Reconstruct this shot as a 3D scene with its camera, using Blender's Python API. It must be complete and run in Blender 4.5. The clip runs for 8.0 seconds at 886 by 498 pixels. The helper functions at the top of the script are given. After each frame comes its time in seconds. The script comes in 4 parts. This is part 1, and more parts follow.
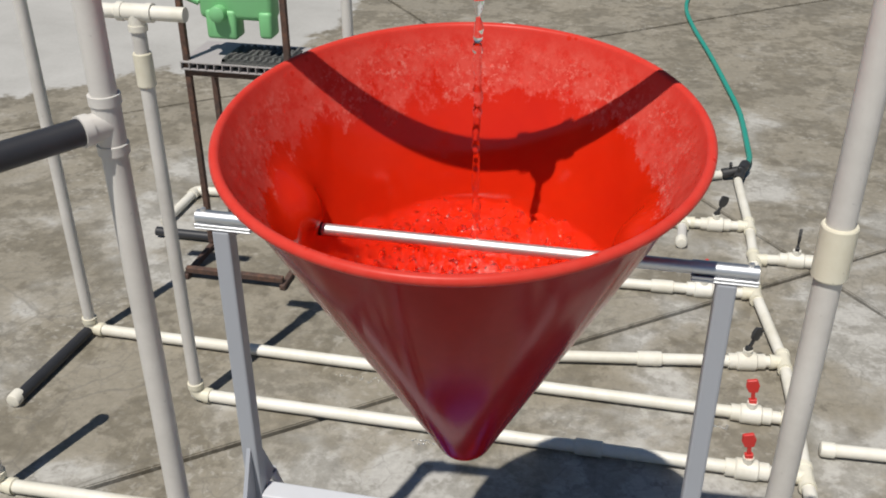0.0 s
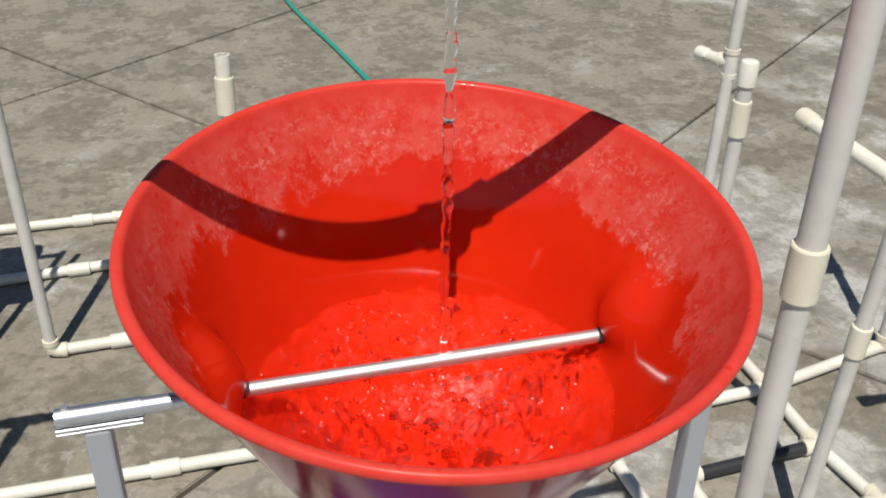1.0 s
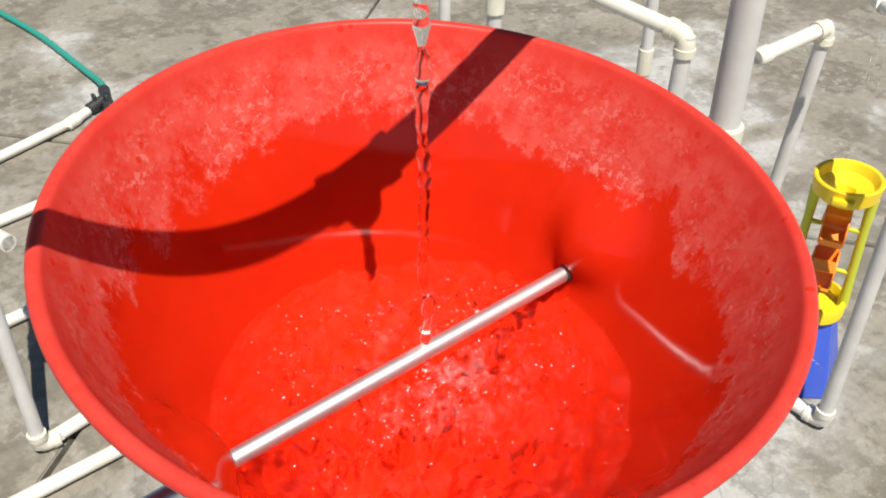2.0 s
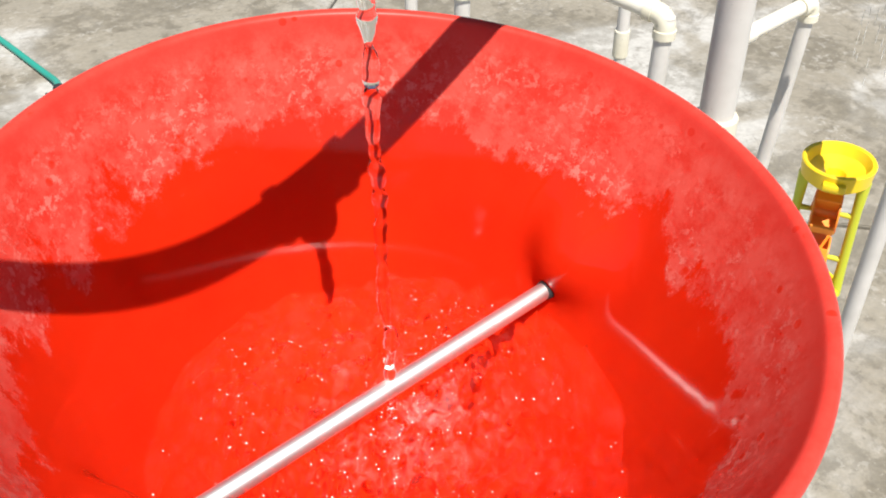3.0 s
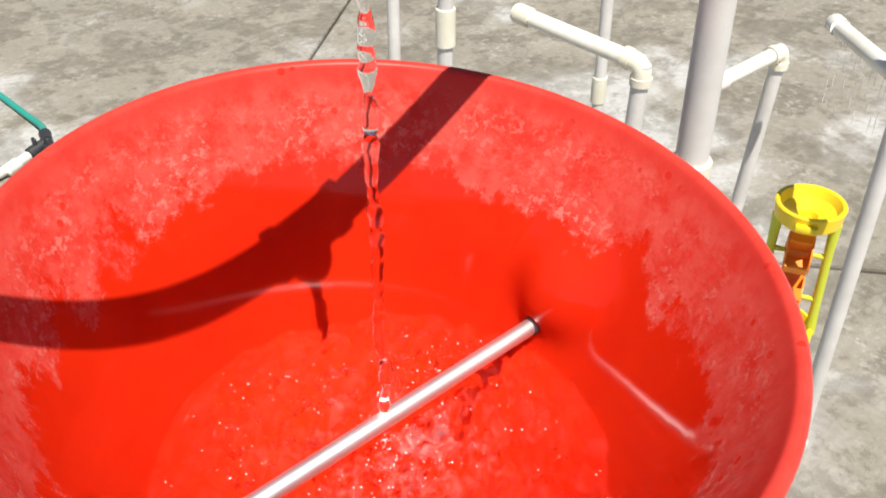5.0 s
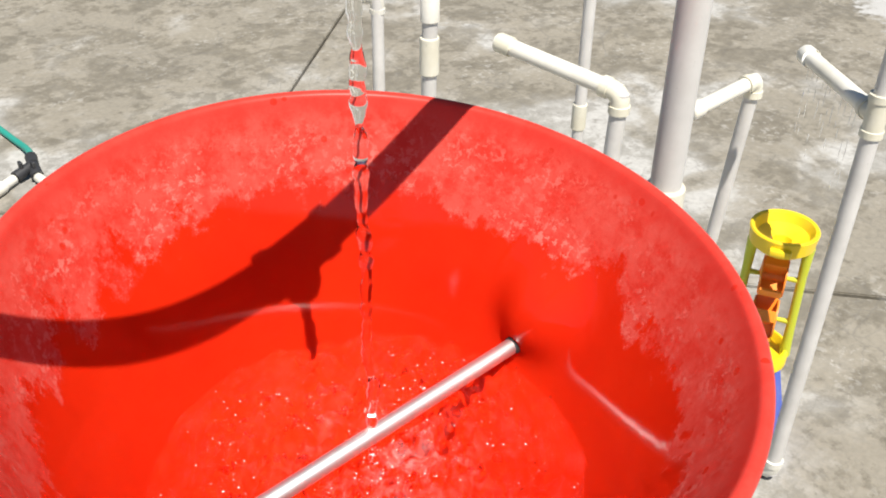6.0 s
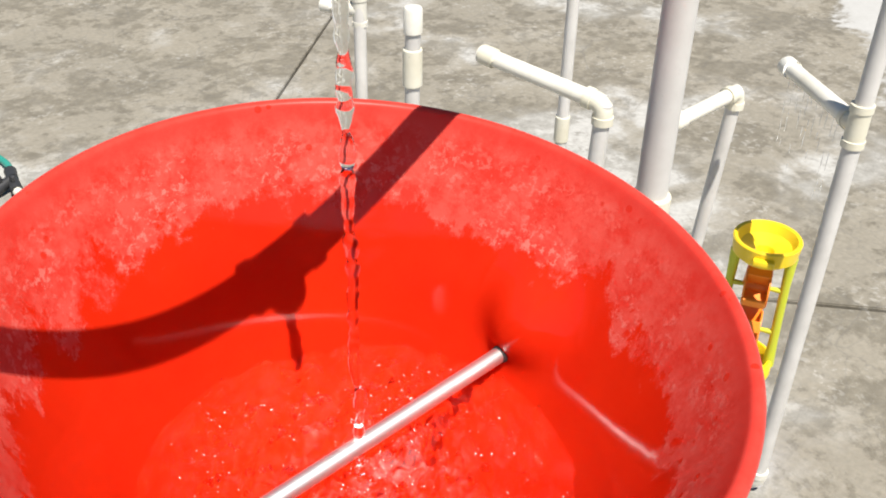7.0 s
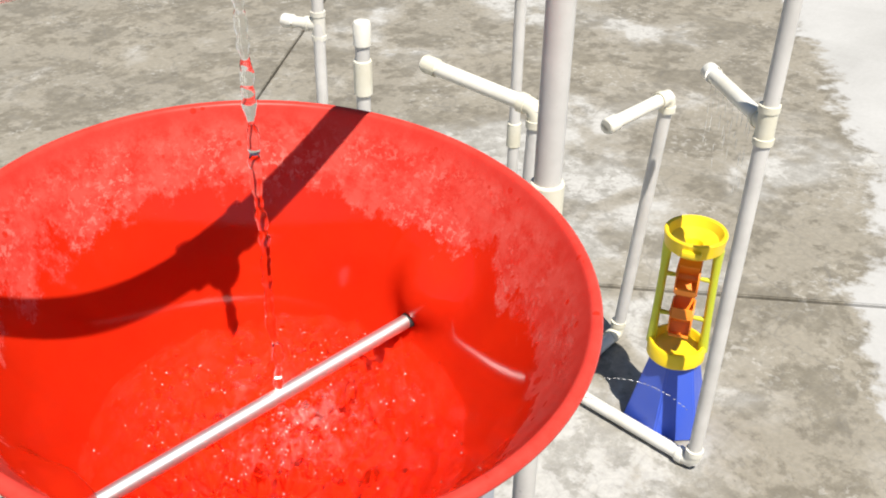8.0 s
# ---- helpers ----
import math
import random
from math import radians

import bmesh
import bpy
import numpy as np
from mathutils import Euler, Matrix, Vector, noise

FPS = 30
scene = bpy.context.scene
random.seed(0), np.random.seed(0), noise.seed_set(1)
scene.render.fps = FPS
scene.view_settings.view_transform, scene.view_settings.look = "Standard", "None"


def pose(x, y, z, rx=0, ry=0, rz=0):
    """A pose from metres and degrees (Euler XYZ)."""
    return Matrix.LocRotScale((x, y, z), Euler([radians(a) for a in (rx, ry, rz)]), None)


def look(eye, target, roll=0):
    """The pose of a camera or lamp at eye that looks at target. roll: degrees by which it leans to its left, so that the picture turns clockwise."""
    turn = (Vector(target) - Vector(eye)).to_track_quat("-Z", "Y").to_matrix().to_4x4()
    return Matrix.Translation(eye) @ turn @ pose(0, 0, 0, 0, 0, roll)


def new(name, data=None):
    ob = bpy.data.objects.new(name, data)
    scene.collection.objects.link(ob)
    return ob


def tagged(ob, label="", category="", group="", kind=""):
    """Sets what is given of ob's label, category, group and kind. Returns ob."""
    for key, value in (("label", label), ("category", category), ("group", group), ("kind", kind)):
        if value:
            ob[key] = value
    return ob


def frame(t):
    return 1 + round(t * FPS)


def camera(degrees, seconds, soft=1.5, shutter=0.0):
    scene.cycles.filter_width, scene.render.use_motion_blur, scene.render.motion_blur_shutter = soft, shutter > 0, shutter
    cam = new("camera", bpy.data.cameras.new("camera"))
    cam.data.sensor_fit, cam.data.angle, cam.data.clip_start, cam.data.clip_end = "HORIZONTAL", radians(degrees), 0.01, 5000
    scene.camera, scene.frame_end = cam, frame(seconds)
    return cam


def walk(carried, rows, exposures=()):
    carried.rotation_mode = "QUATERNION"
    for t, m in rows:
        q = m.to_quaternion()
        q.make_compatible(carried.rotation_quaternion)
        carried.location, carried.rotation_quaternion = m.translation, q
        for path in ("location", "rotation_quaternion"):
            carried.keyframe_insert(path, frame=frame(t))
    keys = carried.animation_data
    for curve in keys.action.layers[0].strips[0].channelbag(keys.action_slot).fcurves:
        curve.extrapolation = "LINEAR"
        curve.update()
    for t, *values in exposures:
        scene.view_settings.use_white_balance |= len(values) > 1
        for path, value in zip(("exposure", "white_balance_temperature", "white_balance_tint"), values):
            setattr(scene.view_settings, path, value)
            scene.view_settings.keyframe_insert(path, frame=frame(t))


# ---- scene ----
cam = camera(48.9, 8.0, soft=1.9)
PATH = [
    (0, 0.1860, -0.9785, 1.5080, 60.14, 0.14, 12.05),
    (0.3, 0.0423, -0.9504, 1.5205, 57.72, -1.52, 0.50),
    (0.5, -0.0240, -0.8861, 1.5010, 56.79, -1.68, -3.90),
    (0.7, -0.1024, -0.7985, 1.4867, 58.72, -2.37, -8.72),
    (1, -0.1939, -0.7133, 1.5096, 59.17, -1.06, -15.43),
    (1.2, -0.2383, -0.6689, 1.5237, 58.07, -0.93, -19.60),
    (1.5, -0.3073, -0.5971, 1.5018, 57.31, -1.06, -30.04),
    (1.7, -0.3648, -0.5236, 1.5036, 54.30, -1.14, -36.32),
    (2.8, -0.2740, -0.4131, 1.4527, 52.04, 0.72, -41.67),
    (3, -0.2792, -0.3970, 1.4557, 51.92, 0.72, -41.58),
    (3.5, -0.2975, -0.3959, 1.4786, 52.05, 2.25, -41.29),
    (4, -0.2921, -0.3939, 1.4688, 52.64, 2.09, -41.49),
    (4.5, -0.2934, -0.3960, 1.4658, 53.33, 0.88, -42.29),
    (5, -0.3070, -0.4142, 1.4744, 54.47, 0.12, -42.67),
    (6.5, -0.3315, -0.4358, 1.4983, 56.28, -0.69, -43.95),
    (7, -0.3302, -0.4309, 1.4871, 56.73, -0.91, -44.49),
    (7.5, -0.3386, -0.4354, 1.4969, 57.06, -1.72, -44.89),
    (7.8, -0.3457, -0.4820, 1.5175, 56.98, -1.75, -45.55),
    (8, -0.3681, -0.5733, 1.5312, 57.54, -0.57, -45.60),
]
EXPOSURES = [(0.0, -0.10), (0.5, -0.10), (1.0, 0.02), (1.5, 0.20), (2.8, 0.62), (3.5, 0.76), (4.0, 0.73), (4.5, 0.65), (6.5, 0.58), (7.3, 0.63), (8.0, 0.60)]
walk(cam, [(t, pose(x, y, z, rx, ry, rz)) for t, x, y, z, rx, ry, rz in PATH], EXPOSURES)

# ---- light ----
SUN_WAY = Vector((0.164, 0.478, -1.0)).normalized()
world = bpy.data.worlds.new("sky")
scene.world = world
world.use_nodes = True
wn = world.node_tree
sky = wn.nodes.new("ShaderNodeTexSky")
sky.sky_type = "NISHITA"
sky.sun_disc = False
sky.dust_density = 0.2
sky.ozone_density = 2.0
sky.sun_elevation = math.asin(-SUN_WAY.z)
sky.sun_rotation = math.atan2(-SUN_WAY.x, -SUN_WAY.y)
wn.nodes["Background"].inputs[1].default_value = 0.05
wn.links.new(sky.outputs[0], wn.nodes["Background"].inputs[0])
sun_data = bpy.data.lights.new("sun", "SUN")
sun_data.energy = 5.0
sun_data.angle = radians(0.55)
sun_data.color = (1.0, 0.95, 0.87)
sun = new("sun", sun_data)
sun.matrix_world = look((-1.5, -4.5, 9.0), Vector((-1.5, -4.5, 9.0)) + SUN_WAY)


# ---- materials ----
class Mat:
    """A small wrapper round a node material."""

    def __init__(self, name, rough=0.5, metal=0.0, colour=(0.5, 0.5, 0.5)):
        self.m = bpy.data.materials.new(name)
        self.m.use_nodes = True
        self.t = self.m.node_tree
        self.b = self.t.nodes["Principled BSDF"]
        self.b.inputs["Base Color"].default_value = (*colour, 1)
        self.b.inputs["Roughness"].default_value = rough
        self.b.inputs["Metallic"].default_value = metal
        geo = self.t.nodes.new("ShaderNodeNewGeometry")
        tex = self.t.nodes.new("ShaderNodeTexCoord")
        self.world = geo.outputs["Position"]
        self.local = tex.outputs["Object"]
        self.random = self.t.nodes.new("ShaderNodeObjectInfo").outputs["Random"]

    def noise(self, where, scale, detail=5.0, rough=0.6, distort=0.0):
        n = self.t.nodes.new("ShaderNodeTexNoise")
        n.inputs["Scale"].default_value = scale
        n.inputs["Detail"].default_value = detail
        n.inputs["Roughness"].default_value = rough
        n.inputs["Distortion"].default_value = distort
        self.t.links.new(where, n.inputs["Vector"])
        return n.outputs["Fac"]

    def voronoi(self, where, scale, feature="F1"):
        n = self.t.nodes.new("ShaderNodeTexVoronoi")
        n.feature = feature
        n.inputs["Scale"].default_value = scale
        self.t.links.new(where, n.inputs["Vector"])
        return n.outputs["Distance"]

    def ramp(self, fac, stops):
        n = self.t.nodes.new("ShaderNodeValToRGB")
        e = n.color_ramp.elements
        while len(e) < len(stops):
            e.new(0.5)
        for el, (at, col) in zip(e, stops):
            el.position = at
            el.color = (*col, 1) if isinstance(col, tuple) else (col, col, col, 1)
        self.t.links.new(fac, n.inputs[0])
        return n.outputs[0]

    def mix(self, fac, a, b, mode="MIX"):
        n = self.t.nodes.new("ShaderNodeMixRGB")
        n.blend_type = mode
        for sock, v in zip(n.inputs, (fac, a, b)):
            if isinstance(v, (int, float)):
                sock.default_value = v if sock.name == "Fac" else (v, v, v, 1)
            elif isinstance(v, tuple):
                sock.default_value = (*v, 1)
            else:
                self.t.links.new(v, sock)
        return n.outputs[0]

    def math(self, op, a, b=0.0):
        n = self.t.nodes.new("ShaderNodeMath")
        n.operation = op
        for sock, v in zip(n.inputs, (a, b)):
            if isinstance(v, (int, float)):
                sock.default_value = v
            else:
                self.t.links.new(v, sock)
        return n.outputs[0]

    def axes(self, where):
        n = self.t.nodes.new("ShaderNodeSeparateXYZ")
        self.t.links.new(where, n.inputs[0])
        return n.outputs

    def scaled(self, where, x, y, z):
        n = self.t.nodes.new("ShaderNodeMapping")
        n.inputs["Scale"].default_value = (x, y, z)
        self.t.links.new(where, n.inputs["Vector"])
        return n.outputs[0]

    def put(self, name, value):
        self.t.links.new(value, self.b.inputs[name])

    def bump(self, height, strength=0.3, distance=0.002):
        n = self.t.nodes.new("ShaderNodeBump")
        n.inputs["Strength"].default_value = strength
        n.inputs["Distance"].default_value = distance
        self.t.links.new(height, n.inputs["Height"])
        self.t.links.new(n.outputs[0], self.b.inputs["Normal"])


def concrete():
    """Broom-worn slab: pale cement film over darker, damp aggregate, with a wet area and dry surroundings."""
    k = Mat("worn_concrete", 0.85)
    w = k.world
    fine = k.noise(w, 170, 4, 0.7)
    grain = k.noise(w, 55, 6, 0.68)
    flakes = k.noise(w, 21, 8, 0.66, 0.1)
    blotch = k.noise(w, 2.7, 8, 0.58, 0.35)
    broad = k.noise(w, 0.85, 5, 0.55, 0.3)
    base = k.ramp(flakes, [(0.34, (0.235, 0.225, 0.202)), (0.50, (0.290, 0.280, 0.254)), (0.66, (0.355, 0.345, 0.318))])
    base = k.mix(0.22, base, k.ramp(grain, [(0.34, 0.36), (0.5, 0.5), (0.66, 0.62)]), "OVERLAY")
    base = k.mix(0.30, base, k.ramp(fine, [(0.3, 0.36), (0.7, 0.64)]), "OVERLAY")
    # pale cement film, worn off in flakes
    film = k.noise(w, 4.2, 11, 0.72, 0.2)
    film = k.ramp(k.math("ADD", film, k.math("MULTIPLY", k.math("SUBTRACT", flakes, 0.5), 0.30)), [(0.47, 0.0), (0.53, 0.80)])
    base = k.mix(film, base, k.mix(k.ramp(grain, [(0.4, 0.0), (0.6, 1.0)]), (0.385, 0.376, 0.354), (0.455, 0.445, 0.420)))
    # soft brown damp patches
    far = k.ramp(k.math("MULTIPLY", k.axes(w)[1], 0.2), [(0.10, 0.0), (0.50, 0.07)])
    soak = k.math("ADD", k.math("ADD", k.math("MULTIPLY", blotch, 0.55), k.math("MULTIPLY", broad, 0.45)), far)
    soak = k.math("ADD", soak, k.math("MULTIPLY", k.math("SUBTRACT", flakes, 0.5), 0.06))
    back = k.math("SUBTRACT", k.math("MULTIPLY", k.axes(w)[1], 0.2), k.math("MULTIPLY", k.axes(w)[0], 0.1))
    soak = k.math("ADD", soak, k.ramp(back, [(0.40, 0.0), (0.62, 0.070)]))
    # the ground under the rack and behind the bucket is soaked
    sx, sy = k.math("ADD", k.axes(w)[0], 0.55), k.math("SUBTRACT", k.axes(w)[1], 1.15)
    pool = k.math("SQRT", k.math("ADD", k.math("MULTIPLY", sx, sx), k.math("MULTIPLY", sy, sy)))
    soak = k.math("ADD", soak, k.ramp(pool, [(0.35, 0.075), (0.85, 0.0)]))
    # splashed ground stays wettest along the edge of the yard
    rim = k.math("SUBTRACT", k.math("SUBTRACT", k.math("MULTIPLY", k.axes(w)[0], 0.562), k.math("MULTIPLY", k.axes(w)[1], 0.827)), 0.15)
    soak = k.math("ADD", soak, k.ramp(rim, [(0.0, 0.0), (0.75, 0.075)]))
    damp = k.ramp(soak, [(0.485, 0.0), (0.520, 0.70), (0.57, 1.0)])
    base = k.mix(k.math("MULTIPLY", damp, 0.92), base, k.mix(1.0, base, (0.59, 0.54, 0.445), "MULTIPLY"))
    chips = k.ramp(k.noise(w, 38, 5, 0.62, 0.5), [(0.56, 0.0), (0.60, 1.0)])
    worn = k.ramp(k.noise(w, 3.4, 5, 0.6), [(0.46, 0.0), (0.62, 0.4)])
    base = k.mix(k.math("MULTIPLY", chips, worn), base, (0.45, 0.435, 0.40))
    # fine map cracks and a few longer ones
    bent = k.mix(0.10, w, k.noise(w, 8, 4), "ADD")
    crack = k.ramp(k.voronoi(bent, 3.6, "DISTANCE_TO_EDGE"), [(0.003, 1.0), (0.012, 0.0)])
    craze = k.ramp(k.voronoi(bent, 15.0, "DISTANCE_TO_EDGE"), [(0.010, 1.0), (0.040, 0.0)])
    crack = k.math("MAXIMUM", k.math("MULTIPLY", crack, k.ramp(broad, [(0.45, 0.0), (0.62, 0.5)])), k.math("MULTIPLY", craze, k.ramp(k.noise(w, 1.9, 4), [(0.44, 0.0), (0.58, 0.34)])))
    base = k.mix(crack, base, (0.13, 0.122, 0.108))
    # the pale dry cement lies outside the wet yard, past two ragged edges
    ax = k.axes(w)
    right = k.math("SUBTRACT", k.math("SUBTRACT", k.math("MULTIPLY", ax[0], 0.54), k.math("MULTIPLY", ax[1], 0.84)), 1.05)
    over = k.math("SUBTRACT", k.math("SUBTRACT", k.math("MULTIPLY", ax[1], 0.79), k.math("MULTIPLY", ax[0], 0.61)), 3.42)
    left = k.math("MINIMUM", over, k.math("SUBTRACT", k.math("MULTIPLY", ax[0], -1.0), 1.40))
    dist = k.math("MAXIMUM", right, left)
    dist = k.math("ADD", dist, k.math("MULTIPLY", k.math("SUBTRACT", broad, 0.5), 0.9))
    dist = k.math("ADD", dist, k.math("MULTIPLY", k.math("SUBTRACT", blotch, 0.5), 0.5))
    dist = k.math("ADD", dist, k.math("MULTIPLY", k.math("SUBTRACT", flakes, 0.5), 0.25))
    dist = k.math("ADD", dist, 0.9)
    dry = k.ramp(dist, [(0.90, 0.0), (0.96, 1.0)])
    pale = k.ramp(blotch, [(0.3, (0.34, 0.335, 0.32)), (0.7, (0.42, 0.415, 0.40))])
    pale = k.mix(0.12, pale, k.ramp(grain, [(0.3, 0.3), (0.7, 0.7)]), "OVERLAY")
    col = k.mix(dry, base, pale)
    k.put("Base Color", col)
    k.put("Roughness", k.mix(dry, k.ramp(blotch, [(0.42, 0.85), (0.56, 0.55)]), 0.9))
    k.bump(k.math("ADD", k.math("MULTIPLY", flakes, 0.7), k.math("MULTIPLY", grain, 0.3)), 0.22, 0.003)
    return k.m


def soil_joint():
    k = Mat("joint_dirt", 0.95)
    n = k.noise(k.world, 60)
    k.put("Base Color", k.ramp(n, [(0.3, (0.028, 0.026, 0.022)), (0.7, (0.055, 0.052, 0.046))]))
    return k.m


def pvc(name, lo, hi, rough=0.38):
    k = Mat(name, rough)
    stain = k.noise(k.world, 9, 6, 0.65)
    speck = k.noise(k.world, 120, 3, 0.6)
    col = k.ramp(stain, [(0.32, lo), (0.62, hi)])
    col = k.mix(k.ramp(speck, [(0.68, 0.0), (0.74, 0.55)]), col, tuple(v * 0.55 for v in lo))
    k.put("Base Color", k.mix(k.math("MULTIPLY", k.random, 0.25), col, tuple(v * 0.88 for v in lo)))
    k.put("Roughness", k.ramp(stain, [(0.3, rough + 0.15), (0.7, rough)]))
    k.bump(speck, 0.06, 0.001)
    return k.m


def red_plastic():
    """Red moulded plastic; a band of dried lime scale under the lip, glossy wet plastic below it."""
    k = Mat("red_moulded_plastic", 0.3)
    p = k.local
    ax = k.axes(p)
    z = ax[2]
    streak = k.noise(k.scaled(p, 1.0, 1.0, 0.62), 24, 8, 0.72, 0.12)
    lace = k.noise(p, 135, 6, 0.72, 0.25)
    soft = k.noise(p, 9, 4, 0.6)
    edge = k.math("ADD", z, k.math("MULTIPLY", k.math("SUBTRACT", streak, 0.5), 0.15))
    edge = k.math("ADD", edge, k.math("MULTIPLY", k.math("SUBTRACT", soft, 0.5), 0.08))
    edge = k.math("ADD", k.math("MULTIPLY", edge, 5.0), 1.0)
    band = k.ramp(edge, [(0.58, 0.0), (0.64, 1.0)])
    low = k.ramp(edge, [(0.62, 1.0), (0.92, 0.55)])
    top = k.ramp(k.math("ADD", k.math("MULTIPLY", z, 20.0), 1.0), [(0.35, 1.0), (0.80, 0.0)])
    dots = k.ramp(lace, [(0.53, 0.0), (0.57, 1.0)])
    patch = k.ramp(k.noise(p, 15, 7, 0.7, 0.1), [(0.42, 0.0), (0.60, 1.0)])
    crust = k.math("MULTIPLY", k.math("MULTIPLY", dots, patch), k.math("MULTIPLY", low, top))
    drops = k.ramp(k.voronoi(p, 62), [(0.16, 1.0), (0.24, 0.0)])
    drops = k.math("MULTIPLY", drops, k.ramp(k.noise(p, 13, 3), [(0.52, 0.0), (0.60, 1.0)]))
    inside = k.t.nodes.new("ShaderNodeVertexColor")
    inside.layer_name = "inner"
    dry = k.math("MULTIPLY", band, inside.outputs[0])
    dry = k.math("MULTIPLY", dry, k.math("SUBTRACT", 1.0, k.math("MULTIPLY", drops, 0.75)))
    wet = k.mix(k.ramp(soft, [(0.3, 0.0), (0.7, 1.0)]), (0.53, 0.0155, 0.0035), (0.60, 0.022, 0.004))
    cloud = k.noise(p, 38, 8, 0.74, 0.12)
    haze = k.mix(k.ramp(cloud, [(0.40, 0.0), (0.58, 1.0)]), (0.56, 0.035, 0.022), (0.60, 0.076, 0.056))
    lip = k.ramp(k.math("ADD", k.math("MULTIPLY", z, 20.0), 1.0), [(0.55, 0.0), (0.88, 0.75)])
    haze = k.mix(lip, haze, (0.56, 0.040, 0.028))
    chalk = k.mix(crust, haze, (0.64, 0.175, 0.142))
    col = k.mix(dry, wet, chalk)
    # outer wall: same red plastic, its shade put into a darker colour
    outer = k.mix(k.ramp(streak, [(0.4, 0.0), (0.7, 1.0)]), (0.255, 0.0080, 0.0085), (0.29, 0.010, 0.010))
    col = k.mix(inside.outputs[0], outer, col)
    k.put("Base Color", col)
    k.put("Roughness", k.mix(dry, k.mix(inside.outputs[0], 0.13, 0.07), k.mix(crust, 0.36, 0.7)))
    k.put("Specular IOR Level", k.mix(inside.outputs[0], 0.05, k.mix(dry, 0.36, 0.14)))
    ripple = k.noise(p, 55, 4, 0.6, 0.3)
    k.bump(k.math("ADD", k.math("MULTIPLY", crust, dry), k.math("ADD", k.math("MULTIPLY", soft, 0.5), k.math("MULTIPLY", ripple, 0.22))), 0.25, 0.0012)
    return k.m


def metal(name, colour, rough, worn=0.2):
    k = Mat(name, rough, 1.0, colour)
    n = k.noise(k.world, 30, 6, 0.7)
    s = k.noise(k.scaled(k.world, 6, 90, 90), 4, 3)
    k.put("Base Color", k.mix(k.ramp(n, [(0.45, 0.0), (0.75, worn)]), colour, tuple(c * 0.55 for c in colour)))
    k.put("Roughness", k.math("ADD", k.math("MULTIPLY", n, 0.25), rough - 0.1))
    k.bump(s, 0.08, 0.0006)
    return k.m


def rust():
    k = Mat("rusted_steel", 0.8)
    n = k.noise(k.world, 55, 7, 0.7)
    b = k.noise(k.world, 9, 4, 0.6)
    col = k.ramp(n, [(0.3, (0.045, 0.028, 0.022)), (0.55, (0.10, 0.055, 0.040)), (0.72, (0.19, 0.085, 0.045))])
    k.put("Base Color", k.mix(k.ramp(b, [(0.45, 0.0), (0.7, 0.6)]), col, (0.06, 0.05, 0.048)))
    k.bump(n, 0.5, 0.002)
    return k.m


def plastic(name, colour, rough=0.4, dirt=0.25):
    k = Mat(name, rough, 0.0, colour)
    n = k.noise(k.world, 14, 6, 0.65)
    f = k.noise(k.world, 110, 3, 0.6)
    faded = tuple(min(1.0, c * 0.8 + 0.05) for c in colour)
    k.put("Base Color", k.mix(k.ramp(n, [(0.42, 0.0), (0.7, dirt)]), colour, faded))
    k.put("Roughness", k.ramp(n, [(0.3, rough + 0.12), (0.7, rough - 0.06)]))
    k.bump(f, 0.08, 0.001)
    return k.m


def water():
    k = Mat("clear_water", 0.0)
    k.b.inputs["Transmission Weight"].default_value = 1.0
    k.b.inputs["IOR"].default_value = 1.33
    k.b.inputs["Base Color"].default_value = (0.97, 0.98, 0.98, 1)
    k.b.inputs["Roughness"].default_value = 0.01
    return k.m


def churned_water():
    """Water with thin clouds of air bubbles, thickest where the stream lands."""
    k = Mat("churned_water", 0.01)
    k.b.inputs["IOR"].default_value = 1.33
    k.b.inputs["Base Color"].default_value = (0.95, 0.94, 0.92, 1)
    ax = k.axes(k.world)
    dx, dy = k.math("SUBTRACT", ax[0], 0.02), k.math("SUBTRACT", ax[1], -0.01)
    d = k.math("SQRT", k.math("ADD", k.math("MULTIPLY", dx, dx), k.math("MULTIPLY", dy, dy)))
    core = k.ramp(k.math("MULTIPLY", d, 5.0), [(0.02, 0.38), (0.15, 0.16), (0.40, 0.03), (0.85, 0.01)])
    air = k.noise(k.world, 70, 6, 0.7, 0.8)
    swirl = k.noise(k.world, 24, 4, 0.6, 1.2)
    cloud = k.math("MULTIPLY", k.ramp(air, [(0.42, 0.0), (0.68, 1.0)]), k.ramp(swirl, [(0.40, 0.0), (0.62, 1.0)]))
    k.put("Transmission Weight", k.math("SUBTRACT", 1.0, k.math("MULTIPLY", cloud, core)))
    return k.m


CONCRETE = concrete()
JOINT = soil_joint()
PVC = pvc("aged_white_pvc", (0.62, 0.59, 0.50), (0.76, 0.74, 0.68))
PVC_GREY = pvc("weathered_grey_white_pvc", (0.50, 0.48, 0.45), (0.63, 0.61, 0.58), 0.42)
PVC_FIT = pvc("yellowed_pvc_fitting", (0.60, 0.56, 0.43), (0.72, 0.69, 0.58))
# white pipe lying in shade, with the shade put into a near-black colour
PVC_DARK = pvc("shade_dark_pvc", (0.02, 0.021, 0.026), (0.035, 0.036, 0.042), 0.4)
RED = red_plastic()
ROD = metal("brushed_steel", (0.82, 0.82, 0.81), 0.48, 0.35)
ALU = metal("dull_aluminium", (0.62, 0.64, 0.67), 0.42, 0.3)
GALV = plastic("grey_painted_steel", (0.33, 0.35, 0.39), 0.45, 0.4)
BEAM = plastic("pale_grey_paint", (0.56, 0.58, 0.62), 0.4, 0.3)
